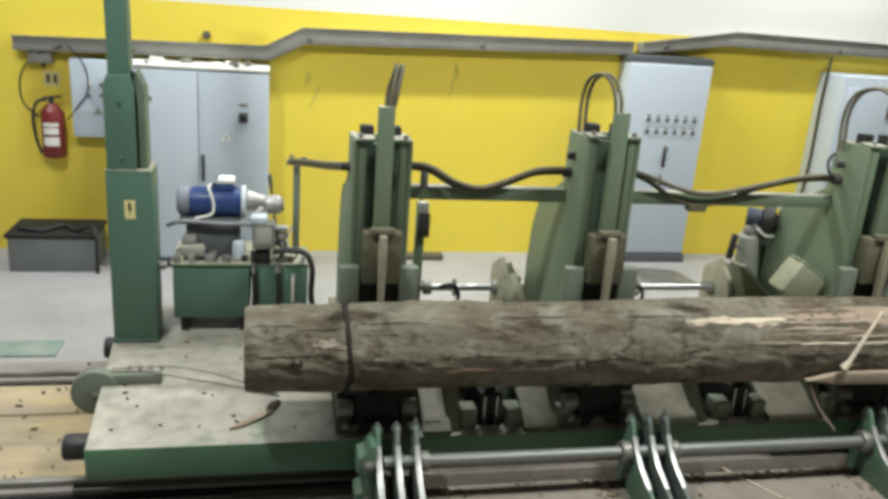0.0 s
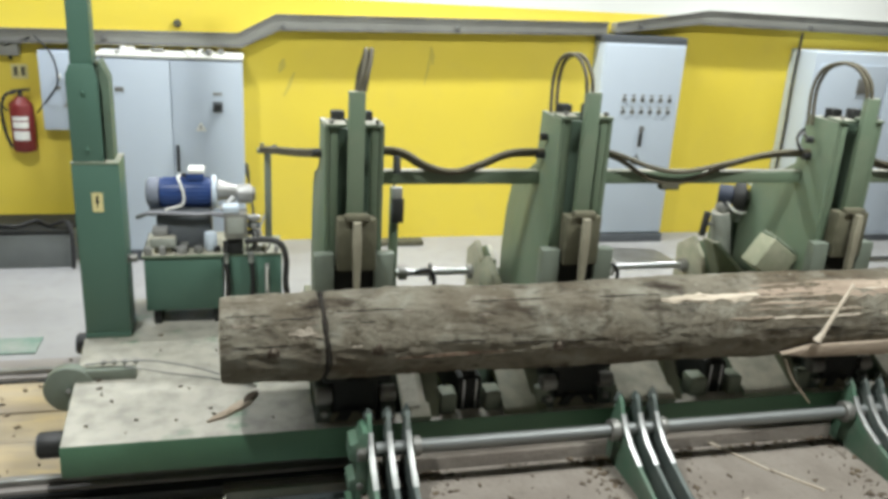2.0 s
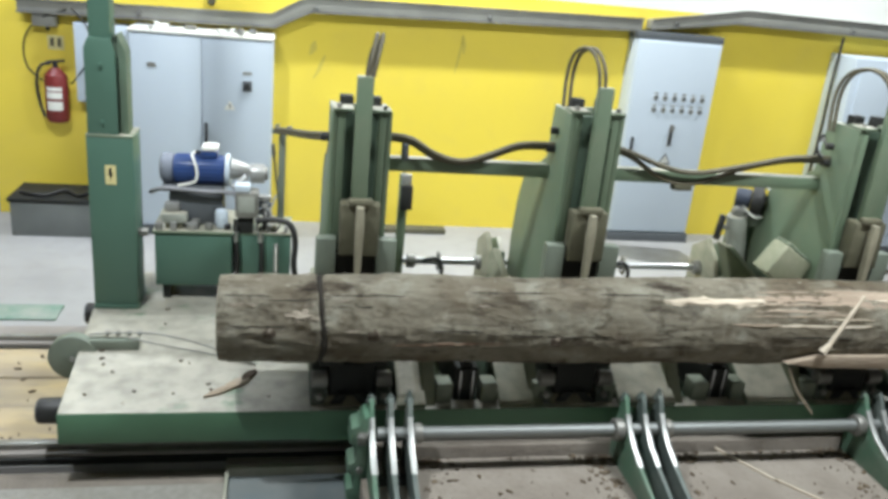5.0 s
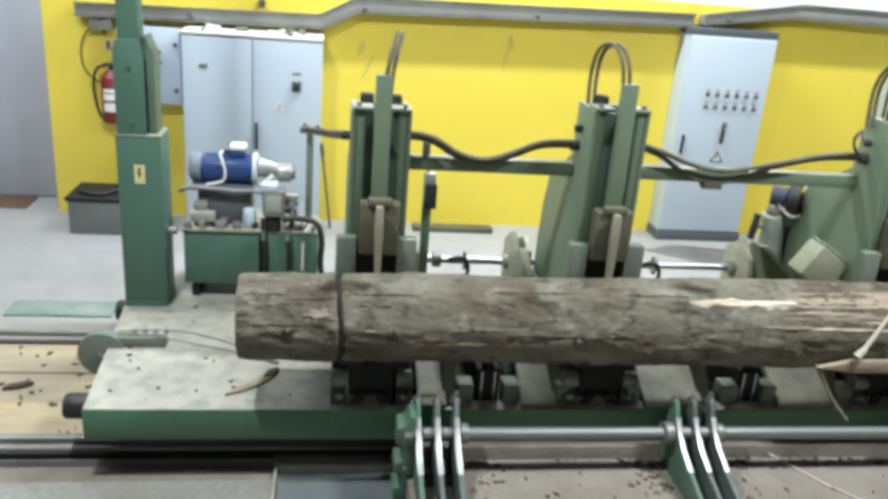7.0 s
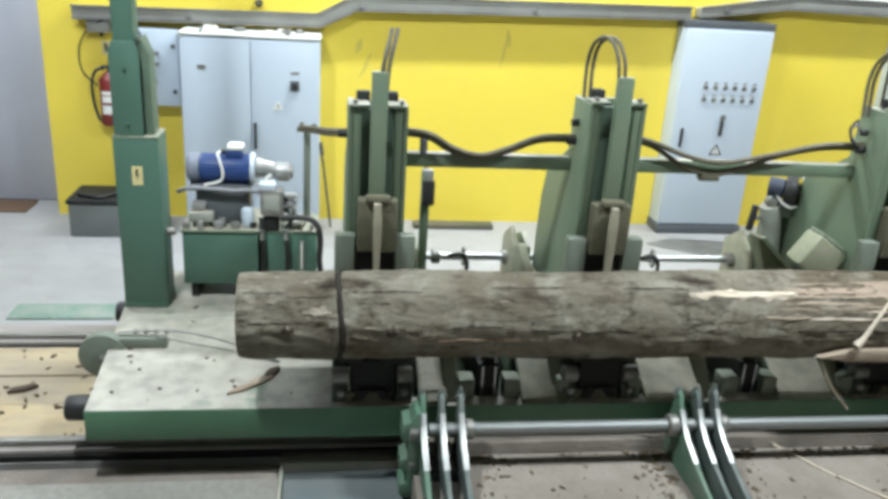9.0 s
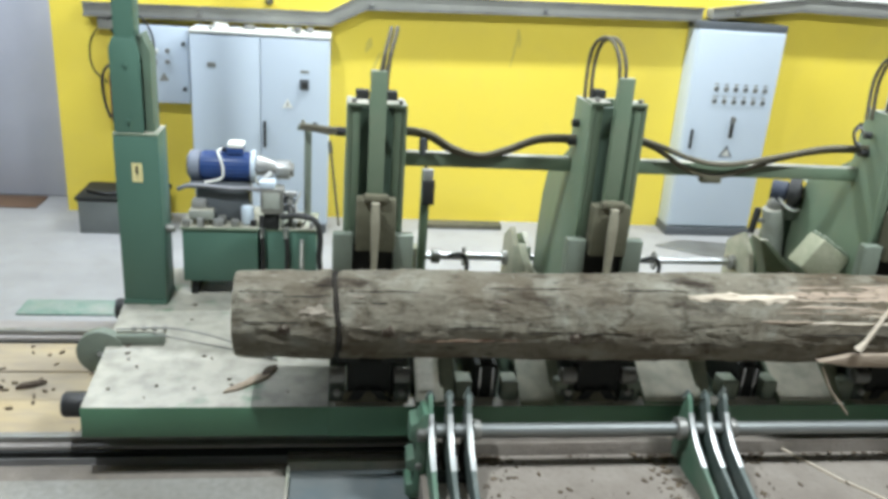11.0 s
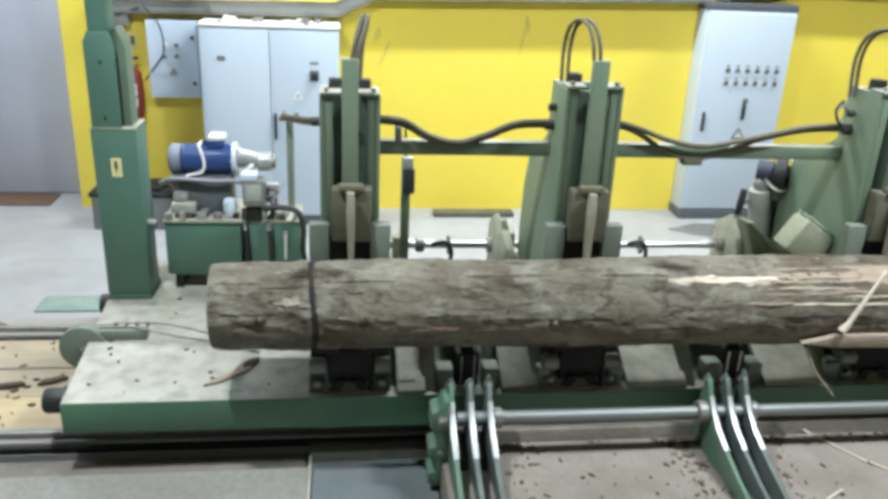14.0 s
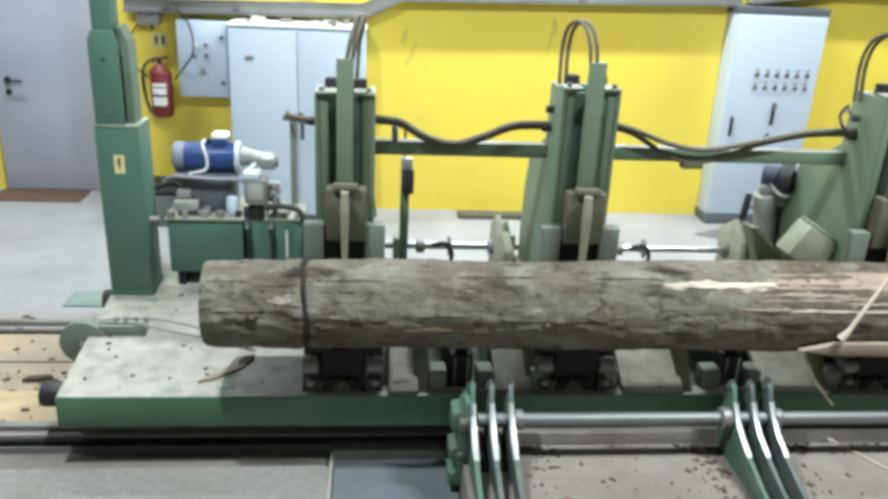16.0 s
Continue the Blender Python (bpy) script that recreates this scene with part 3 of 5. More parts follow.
tube(bm, [(-1.93, 6.40, 0.318), (-1.75, 6.33, 0.315), (-1.62, 6.45, 0.325), (-1.5, 6.35, 0.315), (-1.39, 6.31, 0.36), (-1.34, 6.25, 0.30), (-1.335, 6.22, 0.13), (-1.34, 6.22, 0.015)], 0.016)
single("black_hose", bm, BLACK, "black hose lying over the grey crate", "hose")

single("wall_plank", boxes((0.75, 1.45, 6.60, 6.72, 0.001, 0.045), bev=0.006), RUST, "dark brown plank lying along the wall base", "plank")
bm = bmesh.new()
prism(bm, [(2.75, 6.30), (3.05, 6.45), (3.55, 6.35), (3.6, 6.02), (3.3, 5.9)], "z", 0.001, 0.008)
single("steel_sheet", bm, WORN, "bent grey steel sheet lying on the floor", "sheet")
single("green_plate", boxes((-1.93, -1.3, 4.77, 4.99, 0.001, 0.012), bev=0.003), GREENFLOOR, "green painted steel plate on the floor", "plate")

# rails and the boards between them
for y0, y1, nm in ((3.315, 3.44, "rail"), (4.41, 4.64, "rail")):
    r = thing("rail", "worn grey steel carriage rail set in the floor", "rail", (0, 0, 0), "carriage rails")
    part("ledge", boxes((-8, 9, y0, y1, -0.019, 0.03), bev=0.004), GREYRAIL, r)
    part("head", boxes((-8, 9, y0 + 0.035, y0 + 0.075, 0.031, 0.06), bev=0.006), WORN, r)
    # narrow black lip along the near edge of the rail bed
    part("lip", boxes((-8, 9, y0 - 0.02, y0 - 0.001, -0.019, 0.012)), GREASE_SHADE, r, "dark narrow lip")
boards = thing("floor_boards", "yellowed dirty wooden boards between the carriage rails", "boards", kind="structure")
for k, (y0, y1) in enumerate(((3.46, 3.76), (3.77, 4.05), (4.065, 4.385))):
    for j in range(4):
        part("plank", boxes((-8 + j * 4.25, -3.76 + j * 4.25, y0, y1, -0.018, 0.004 + 0.004 * ((j + k) % 2)), bev=0.003), BOARD, boards)

pit = thing("pit_cover", "bluish grey steel cover with a pale edge in the floor", "floor cover", (0, 0, 0))
part("sheet", boxes((-0.18, 0.39, 2.3, 3.19, -0.19, -0.03)), BLUESTEEL, pit)
part("edge_strip", boxes((-0.19, 0.395, 3.192, 3.225, -0.19, 0.012), bev=0.004), DECK, pit, "dusty pale edge strip")
part("side_strip", boxes((-0.189, -0.175, 2.3, 3.19, -0.19, 0.008), bev=0.003), DECK, pit)
# ---- carriage ----
def carriage_build():
    c = thing("carriage", "green steel sawmill carriage with a sawdust-covered deck on rails", "sawmill carriage")
    CARRIED.append(c)
    bm = bmesh.new()
    prism(bm, [(-0.785, 3.135), (0.275, 3.135), (0.275, 4.75), (-0.90, 4.75)], "z", 0.19, 0.345, 0.012)
    part("deck", bm, DECKGREEN, c, "green steel deck with a crust of sawdust")
    part("front_beam", boxes((0.2755, 4.6, 3.136, 3.22, 0.19, 0.343)), DECKGREEN, c)
    part("rear_beam", boxes((0.277, 4.6, 4.20, 4.34, 0.19, 0.345), bev=0.008), GREEN, c)
    # belly plate colour holds the shade between the bays
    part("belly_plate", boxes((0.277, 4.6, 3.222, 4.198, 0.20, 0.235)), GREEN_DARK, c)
    for x, y in ((-0.64, 3.38), (-0.64, 4.45), (1.0, 3.38), (1.0, 4.45), (3.2, 3.38), (3.2, 4.45)):
        w = part("wheel", rods(((x, y - 0.03, 0.145), (x, y + 0.03, 0.145), 0.085, 24), bev=0.006), WORN, c)
        part("axle", rods(((x, y - 0.05, 0.145), (x, y + 0.05, 0.145), 0.02, 12)), GREASE_SHADE, w)
    # buffers at the end
    for y, z in ((3.30, 0.262), (4.24, 0.30)):
        b = part("buffer", rods(((-0.90, y, z), (-0.79, y, z), 0.058, 24), bev=0.008), BLACK, c, "black rubber buffer")
        part("face", rods(((-0.905, y, z), (-0.90, y, z), 0.05, 24)), PLINTH, b)
    # rope sheave and its bracket
    s = part("sheave_guard", rods(((-0.85, 3.70, 0.308), (-0.85, 3.76, 0.308), 0.115, 36), bev=0.006), WORNGREEN, c)
    part("pin", rods(((-0.85, 3.69, 0.308), (-0.85, 3.70, 0.308), 0.012, 10)), STEEL, s)
    part("sheave_bracket", boxes((-0.81, -0.545, 3.71, 3.75, 0.346, 0.398), bev=0.004), WORNGREEN, c)
    part("sheave_top", boxes((-0.80, -0.55, 3.752, 3.80, 0.346, 0.400), bev=0.004), DECK, c)
    rng = random.Random(9)
    for k in range(4):
        x = -0.70 + k * 0.05
        part("bolt", rods(((x, 3.775, 0.400), (x, 3.775, 0.418), 0.012, 6)), WORN, c)
    bm = bmesh.new()
    tube(bm, [(-0.78, 3.75, 0.415), (-0.60, 3.745, 0.425), (-0.45, 3.72, 0.43), (-0.25, 3.66, 0.41), (-0.05, 3.56, 0.38), (0.02, 3.55, 0.353)], 0.005, 8)
    part("wire_rope", bm, WORN, c)
    bm = bmesh.new()
    tube(bm, [(-0.60, 3.72, 0.41), (-0.4, 3.68, 0.385), (-0.2, 3.64, 0.365), (0.0, 3.56, 0.352)], 0.004, 8)
    part("wire_rope", bm, WORN, c)
    # bark and offcuts on the deck
    bm = bmesh.new()
    for k, (x, y, a, l, w) in enumerate(((-0.12, 3.31, 35, 0.10, 0.022), (-0.06, 3.37, 40, 0.08, 0.03), (-0.01, 3.44, 55, 0.06, 0.025))):
        ca, sa = math.cos(radians(a)), math.sin(radians(a))
        pts = [(-l, -w * 0.3), (-l * 0.3, -w), (l * 0.7, -w * 0.6), (l, w * 0.2), (l * 0.2, w), (-l * 0.6, w * 0.5)]
        sb = bmesh.new()
        prism(sb, [(x + u * ca - v * sa, y + u * sa + v * ca) for u, v in pts], "z", 0.346 + k * 0.001, 0.358 + k * 0.003)
        o = single("bark_piece", sb, BARKDARK if k == 2 else WOODGREY, "curled bark strip lying on the dusty deck", "bark piece", "bark strips on the deck")
        CARRIED.append(o)
    for k in range(20):
        x, y, l = rng.uniform(-0.72, 0.2), rng.uniform(3.2, 4.2), rng.uniform(0.004, 0.014)
        a = rng.uniform(0, math.pi)
        pts = [(-l, 0), (0, -l * 0.5), (l, 0.1 * l), (0.1 * l, l * 0.5)]
        prism(bm, [(x + u * math.cos(a) - v * math.sin(a), y + u * math.sin(a) + v * math.cos(a)) for u, v in pts], "z", 0.346, 0.353)
    tagged(part("bark_scraps", bm, BARKDARK, c, "dark bark scraps"), kind="stuff")
    # the bays between the headblocks
    plates = [(0.665, 0.795, 0), (1.146, 1.315, 0), (1.745, 2.035, 0), (2.42, 2.70, 0), (3.3, 3.6, 0)]
    for x0, x1, _ in plates:
        bm = bmesh.new()
        prism(bm, [(3.145, 0.335), (3.145, 0.362), (3.40, 0.50), (3.85, 0.50), (3.85, 0.46), (3.42, 0.46)], "x", x0, x1, 0.004)
        part("ramp_plate", bm, OLIVE if 1.1 < x0 < 1.2 else RAMP, c, "dusty sloping plate")
        if x0 < 0.7:
            bm = bmesh.new()
            prism(bm, [(3.19, 0.3885), (3.385, 0.4935), (3.385, 0.4975), (3.19, 0.3925)], "x", x0 + 0.012, x1 - 0.045)
            part("bare_patch", bm, PALEDUST, c, "scraped pale patch")
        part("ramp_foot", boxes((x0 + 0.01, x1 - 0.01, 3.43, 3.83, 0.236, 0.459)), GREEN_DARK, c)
    for x0 in (0.80, 1.32, 2.04, 2.72):
        bm = bmesh.new()
        prism(bm, [(3.15, 0.326), (3.30, 0.50), (3.36, 0.575), (4.15, 0.575), (4.15, 0.24), (3.24, 0.24)], "x", x0 - 0.02, x0 + 0.045, 0.004)
        part("rib", bm, OLIVE, c)
    for x0, x1 in ((0.85, 0.925), (1.065, 1.14), (1.318, 1.38), (1.665, 1.73), (2.14, 2.225), (2.35, 2.42), (2.75, 2.82)):
        b = part("stop_block", boxes((x0, x1, 3.19, 3.29, 0.326, 0.438), bev=0.008), GREENBLOCK, c)
    for xc in (0.995, 2.288):
        ch = part("chain_guide", boxes((xc - 0.055, xc + 0.055, 3.23, 4.1, 0.30, 0.50), bev=0.01), GREASE_SHADE, c, "greasy black chain guide")
        for k in range(9):
            part("link", boxes((xc - 0.028, xc + 0.028, 3.25 + k * 0.05, 3.285 + k * 0.05, 0.501, 0.52), bev=0.005), GREASE_SHADE, ch)
            part("link_pin", rods(((xc - 0.022, 3.268 + k * 0.05, 0.524), (xc + 0.022, 3.268 + k * 0.05, 0.524), 0.007, 8)), STEEL, ch)
        for dx in (-0.03, 0.03):
            part("guide_edge", boxes((xc + dx - 0.004, xc + dx + 0.004, 3.225, 3.231, 0.33, 0.49)), STEEL, ch)
    bm = bmesh.new()
    for k in range(150):
        x, y, l, a = rng.uniform(0.3, 3.8), rng.uniform(3.23, 3.42), rng.uniform(0.006, 0.022), rng.uniform(0, math.pi)
        pts = [(-l, 0), (0, -l * 0.5), (l, 0.1 * l), (0.1 * l, l * 0.5)]
        prism(bm, [(x + u * math.cos(a) - v * math.sin(a), y + u * math.sin(a) + v * math.cos(a)) for u, v in pts], "z", 0.2355, 0.25)
    tagged(part("bark_rubble", bm, BARKDARK, c, "dark bark rubble under the log"), kind="stuff")
    # setting shaft behind the log
    sh = part("setting_shaft", rods(((0.62, 4.27, 0.64), (4.5, 4.27, 0.64), 0.021, 20)), STEEL, c)
    for x in (0.83, 1.24, 1.98, 2.62, 3.4):
        part("collar", rods(((x, 4.27, 0.64), (x + 0.05, 4.27, 0.64), 0.042, 18), bev=0.006), WORN, sh)
    for x in (0.70, 1.80, 3.25):
        part("bearing_stand", boxes((x, x + 0.07, 4.22, 4.32, 0.346, 0.70), bev=0.008), DECKPALE, c)
    for x in (1.02, 2.16):
        bm = bmesh.new()
        ring = [(x + 0.0, 4.27 + 0.035 * math.cos(a), 0.64 + 0.05 * math.sin(a)) for a in (2 * math.pi * k / 10 for k in range(11))]
        tube(bm, ring, 0.009, 8, 3)
        part("hose_clip", bm, WORN, c)
        bm = bmesh.new()
        tube(bm, [(x - 0.10, 4.22, 0.66), (x - 0.03, 4.20, 0.68), (x + 0.01, 4.2, 0.62), (x - 0.01, 4.2, 0.5), (x - 0.02, 4.2, 0.36)], 0.012, 8)
        part("hose_end", bm, BLACK, c)
    # slanted rack housings behind
    for x in (1.27, 2.66):
        for k, dx in enumerate((0.0, 0.07)):
            bm = bmesh.new()
            prism(bm, [(4.05 + k * 0.05, 0.346), (4.40, 0.346), (4.40, 0.74), (4.24, 0.84 - k * 0.03), (4.12, 0.76), (4.05 + k * 0.05, 0.6)], "x", x + dx, x + dx + 0.03, 0.004)
            part("rack_plate", bm, DECKPALE if k == 0 else GREEN, c)
    for x, y, z, a, k in ((1.30, 4.02, 0.70, 32, 1.0),):
        bm = boxes((-0.024 * k, 0.024 * k, -0.10 * k, 0.10 * k, -0.06 * k, 0.06 * k), bev=0.006)
        bm.transform(pose(x, y, z, a, 8, 12))
        part("dusty_cover", bm, DECKPALE, c, "sawdust-caked tilted cover")
        part("cover_leg", boxes((x - 0.03, x + 0.03, y + 0.02, y + 0.08, 0.236, z - 0.06)), GREEN_DARK, c)
    # diagonal gusset before the gear motor
    bm = bmesh.new()
    prism(bm, [(2.615, 0.892), (2.655, 0.885), (2.865, 0.672), (2.865, 0.236), (2.70, 0.236), (2.69, 0.70)], "y", 3.95, 4.06, 0.006)
    part("gusset", bm, OLIVE, c, "oily diagonal gusset")
    bm = bmesh.new()
    prism(bm, [(2.62, 0.900), (2.66, 0.893), (2.866, 0.700), (2.866, 0.674)], "y", 3.94, 3.97, 0.004)
    part("gusset_edge", bm, RAMP, c, "pale dusty edge")
    # ribbed guard beside the third column
    m = pose(2.765, 3.60, 0.945, 0, 33, 0)
    bm = boxes((-0.10, 0.10, -0.07, 0.07, -0.12, 0.062), bev=0.012)
    bm.transform(m)
    gd = part("ribbed_guard", bm, GUARD, c, "sawdust-caked ribbed guard")
    for k in range(3):
        bm = boxes((-0.105, 0.105, -0.062 + k * 0.045, -0.045 + k * 0.045, 0.063, 0.078), bev=0.005)
        bm.transform(m)
        part("rib_strip", bm, RAMP, gd)
    part("guard_leg", boxes((2.72, 2.80, 3.57, 3.65, 0.236, 0.87), bev=0.005), OLIVE, c)
    return c


def headblock(x, lean, top, bar):
    h = thing("headblock", "green steel headblock column with a rusty log dog", "headblock", (x, 3.4, 0.345), "headblocks on the carriage")
    CARRIED.append(h)
    side = [(0.03, 0.0), (0.03, top), (0.28, top), (0.30, 1.08), (0.40, 1.02), (0.55, 0.975), (0.64, 0.88), (0.70, 0.73), (0.735, 0.5), (0.74, 0.0)]
    for a, b in ((-0.13, -0.105), (0.105, 0.13)):
        bm = bmesh.new()
        prism(bm, side, "x", a, b, 0.004)
        part("side_plate", bm, GREEN, h)
    # the groove's shade is put into the back plate's darker green
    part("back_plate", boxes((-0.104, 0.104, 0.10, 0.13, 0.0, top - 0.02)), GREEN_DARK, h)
    part("rear_plate", boxes((-0.104, 0.104, 0.25, 0.28, 0.6, top - 0.005)), GREEN, h)
    for sx in (-1, 1):
        part("guide", boxes((sx * 0.0885 - 0.016, sx * 0.0885 + 0.016, 0.031, 0.099, 0.66, top - 0.002), bev=0.002), GREEN, h)
        lug = part("top_plate", boxes((sx * 0.082 - 0.045, sx * 0.082 + 0.045, 0.02, 0.13, top + 0.001, top + 0.015), bev=0.003), GREEN, h)
        part("bolt", rods(((sx * 0.10, 0.05, top + 0.015), (sx * 0.10, 0.05, top + 0.032), 0.012, 6)), WORN, lug)
        part("bumper", boxes((sx * 0.062 - 0.03, sx * 0.062 + 0.03, 0.14, 0.20, 1.20, top + 0.05), bev=0.006), GREASE_SHADE, h, "black bumper block")
    part("dog_bar", boxes((-0.035, 0.035, -0.03, 0.012, 0.661, bar), bev=0.004), GREEN, h)
    d = part("dog_carrier", boxes((-0.080, 0.095, -0.055, 0.028, 0.66, 0.90), bev=0.008), RUST, h, "rusty dog carrier")
    part("collar", boxes((-0.05, 0.06, -0.07, -0.02, 0.89, 0.925), bev=0.01), RUST, d)
    # black panel put where only a shaded opening lies between the cheeks
    part("dog_opening_shade", boxes((-0.089, 0.089, -0.012, 0.03, 0.36, 0.66)), GREASE_SHADE, h, "black panel for the shaded opening below the dog")
    bm = bmesh.new()
    prism(bm, [(-0.014, 0.90), (0.018, 0.90), (0.022, 0.80), (0.014, 0.50), (0.004, 0.42), (-0.006, 0.50), (-0.016, 0.80)], "y", -0.11, -0.071, 0.004)
    part("dog_hook", bm, HOOK, d, "pale worn pointed dog hook")
    for sx in (-1, 1):
        c = part("cheek", boxes((sx * 0.135 - 0.045, sx * 0.135 + 0.045, -0.04, 0.02, 0.42, 0.735), bev=0.006), WORNGREEN, h, "worn grey-green cheek plate")
        part("knee_side", boxes((sx * 0.14 - 0.03, sx * 0.14 + 0.03, 0.021, 0.72, 0.0, 0.30), bev=0.005), GREEN, h)
    # black puts the log's shade into the base rail, claws and rests
    part("base_rail", boxes((-0.10, 0.10, -0.20, 0.02, -0.018, 0.20), bev=0.012), GREASE_SHADE, h, "greasy base rail, black for the shade under the log")
    bm = bmesh.new()
    prism(bm, [(-0.235, -0.015), (-0.21, 0.04), (-0.201, 0.04), (-0.201, -0.015)], "x", -0.12, 0.085, 0.003)
    part("toe_plate", bm, RUST, h, "dusty rusty toe plate")
    for sx in (-1, 1):
        bm = bmesh.new()
        prism(bm, [(-0.215, -0.015), (-0.215, 0.05), (-0.15, 0.10), (-0.10, 0.19), (0.02, 0.19), (0.02, -0.015)], "x", sx * 0.145 - 0.035, sx * 0.145 + 0.035, 0.005)
        part("foot", bm, FOOTSHADE, h, "grimy green slide foot, darkened for the log's shade")
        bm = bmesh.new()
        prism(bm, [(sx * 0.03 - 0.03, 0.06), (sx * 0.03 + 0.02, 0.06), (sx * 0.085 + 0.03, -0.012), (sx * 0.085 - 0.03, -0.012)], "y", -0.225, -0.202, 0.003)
        part("claw", bm, GREASE_SHADE, h, "claw blackened for the shade under the log")
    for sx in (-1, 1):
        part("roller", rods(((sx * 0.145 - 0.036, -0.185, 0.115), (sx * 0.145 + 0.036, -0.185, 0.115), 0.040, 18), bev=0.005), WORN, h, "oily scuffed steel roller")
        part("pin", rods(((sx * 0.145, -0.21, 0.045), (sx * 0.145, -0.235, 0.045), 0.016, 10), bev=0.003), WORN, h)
        part("rest", boxes((sx * 0.10 - 0.05, sx * 0.10 + 0.05, -0.23, -0.15, 0.20, 0.262), bev=0.006), GREASE_SHADE, h)
    for dx in ((-0.034, -0.006) if lean < 0 else (-0.010, 0.014)):
        bm = bmesh.new()
        z = bar - 1.452
        if lean > 0:
            pts = [(dx + lean * 0.3, -0.01, 1.45), (dx + lean * 0.55, 0.0, 1.53), (dx + lean * 0.85, 0.05, 1.59), (dx + lean, 0.11, 1.615), (dx + lean * 0.95, 0.18, 1.56), (dx + lean * 0.7, 0.22, 1.48), (dx + lean * 0.5, 0.225, 1.30)]
        else:
            pts = [(dx, -0.01, 1.45 + z), (dx + lean * 0.1, 0.0, 1.52 + z), (dx + lean * 0.3, 0.05, 1.585 + z), (dx + lean * 0.6, 0.12, 1.605 + z), (dx + lean * 0.9, 0.20, 1.565 + z), (dx + lean, 0.24, 1.48), (dx + lean, 0.225, 1.30)]
        tube(bm, pts, 0.009, 8)
        part("hydraulic_hose", bm, HOSE, h)
    part("hose_nipple", rods(((-0.13, 0.2, 1.14), (-0.17, 0.2, 1.14), 0.02, 12)), BLACK, h)


carriage = carriage_build()
for x, lean, top, bar in ((0.455, 0.06, 1.29, 1.452), (1.523, -0.07, 1.34, 1.472), (3.0, -0.125, 1.345, 1.475)):
    headblock(x, lean, top, bar)

# tie bar and the hoses between the columns
tie = thing("tie_bar", "green square tie bar between the headblock columns", "tie bar", (0, 0, 0))
CARRIED.append(tie)
for a, b in ((0.582, 1.391), (1.655, 2.868), (3.132, 4.5)):
    part("bar", boxes((a, b, 3.63, 3.69, 1.33, 1.395), bev=0.005), GREEN, tie)


def hose(pts, r=0.0125, material=None, label="dusty hydraulic hose sagging between the headblocks", name="hose_line"):
    bm = bmesh.new()
    tube(bm, pts, r)
    o = single(name, bm, material or HOSE, label, "hose", "hoses on the carriage")
    CARRIED.append(o)


for dz, dy in ((0.02, 0.0), (-0.002, 0.025)):
    hose([(0.08, 4.66 + dy, 1.26 + dz), (0.16, 4.3 + dy, 1.333 + dz), (0.24, 3.95 + dy, 1.40 + dz), (0.318, 3.60 + dy, 1.475 + dz)])
    hose([(0.582, 3.60 + dy, 1.49 + dz), (0.70, 3.6 + dy, 1.475 + dz), (0.82, 3.6 + dy, 1.41 + dz), (0.95, 3.6 + dy, 1.39 + dz * 0.6), (1.08, 3.6 + dy, 1.42 + dz), (1.22, 3.6 + dy, 1.475 + dz), (1.391, 3.6 + dy, 1.485 + dz)])
    hose([(1.655, 3.6 + dy, 1.50 + dz), (1.80, 3.6 + dy, 1.46 + dz), (1.98, 3.6 + dy, 1.40 + dz - dy * 1.6), (2.16, 3.6 + dy, 1.38 + dz - dy * 1.6), (2.42, 3.6 + dy, 1.43 + dz), (2.65, 3.6 + dy, 1.48 + dz), (2.868, 3.6 + dy, 1.49 + dz)])
    hose([(3.132, 3.6 + dy, 1.49 + dz), (3.5, 3.6 + dy, 1.41 + dz), (4.4, 3.6 + dy, 1.45 + dz)])


for x, z in ((0.675, 1.396), (2.10, 1.300)):
    part("hose_clamp", boxes((x - 0.014, x + 0.014, 3.575, 3.629, z, z + 0.075), bev=0.004), PLINTH, tie, "black hose clamp") if x < 1 else part("cable_clip", boxes((x - 0.05, x + 0.05, 3.61, 3.66, z, z + 0.029), bev=0.006), RUST, tie, "dusty clip under the bar")
for x, z in ((1.378, 1.575), (2.84, 1.575)):
    cn = thing("plug_connector", "small black plug with curled wires on the headblock side", "connector", (x, 3.58, z))
    CARRIED.append(cn)
    part("plug", rods(((0.014, 0, 0), (-0.02, 0, 0), 0.018, 12), bev=0.003), BLACK, cn)
    if x > 2:
        for k, r in enumerate((0.03, 0.042)):
            bm = bmesh.new()
            tube(bm, [(-0.02, 0, 0.0), (-0.035 - r * 0.4, -0.01, r), (-0.05 - r * 0.3, -0.015, r * 1.4), (-0.07 - r * 0.4, -0.01, r * 0.4), (-0.062, -0.006, -r), (-0.03, 0, -0.05 - k * 0.01)], 0.006, 6, 4)
            part("wire", bm, BLACK if k else CABLEGREY, cn)


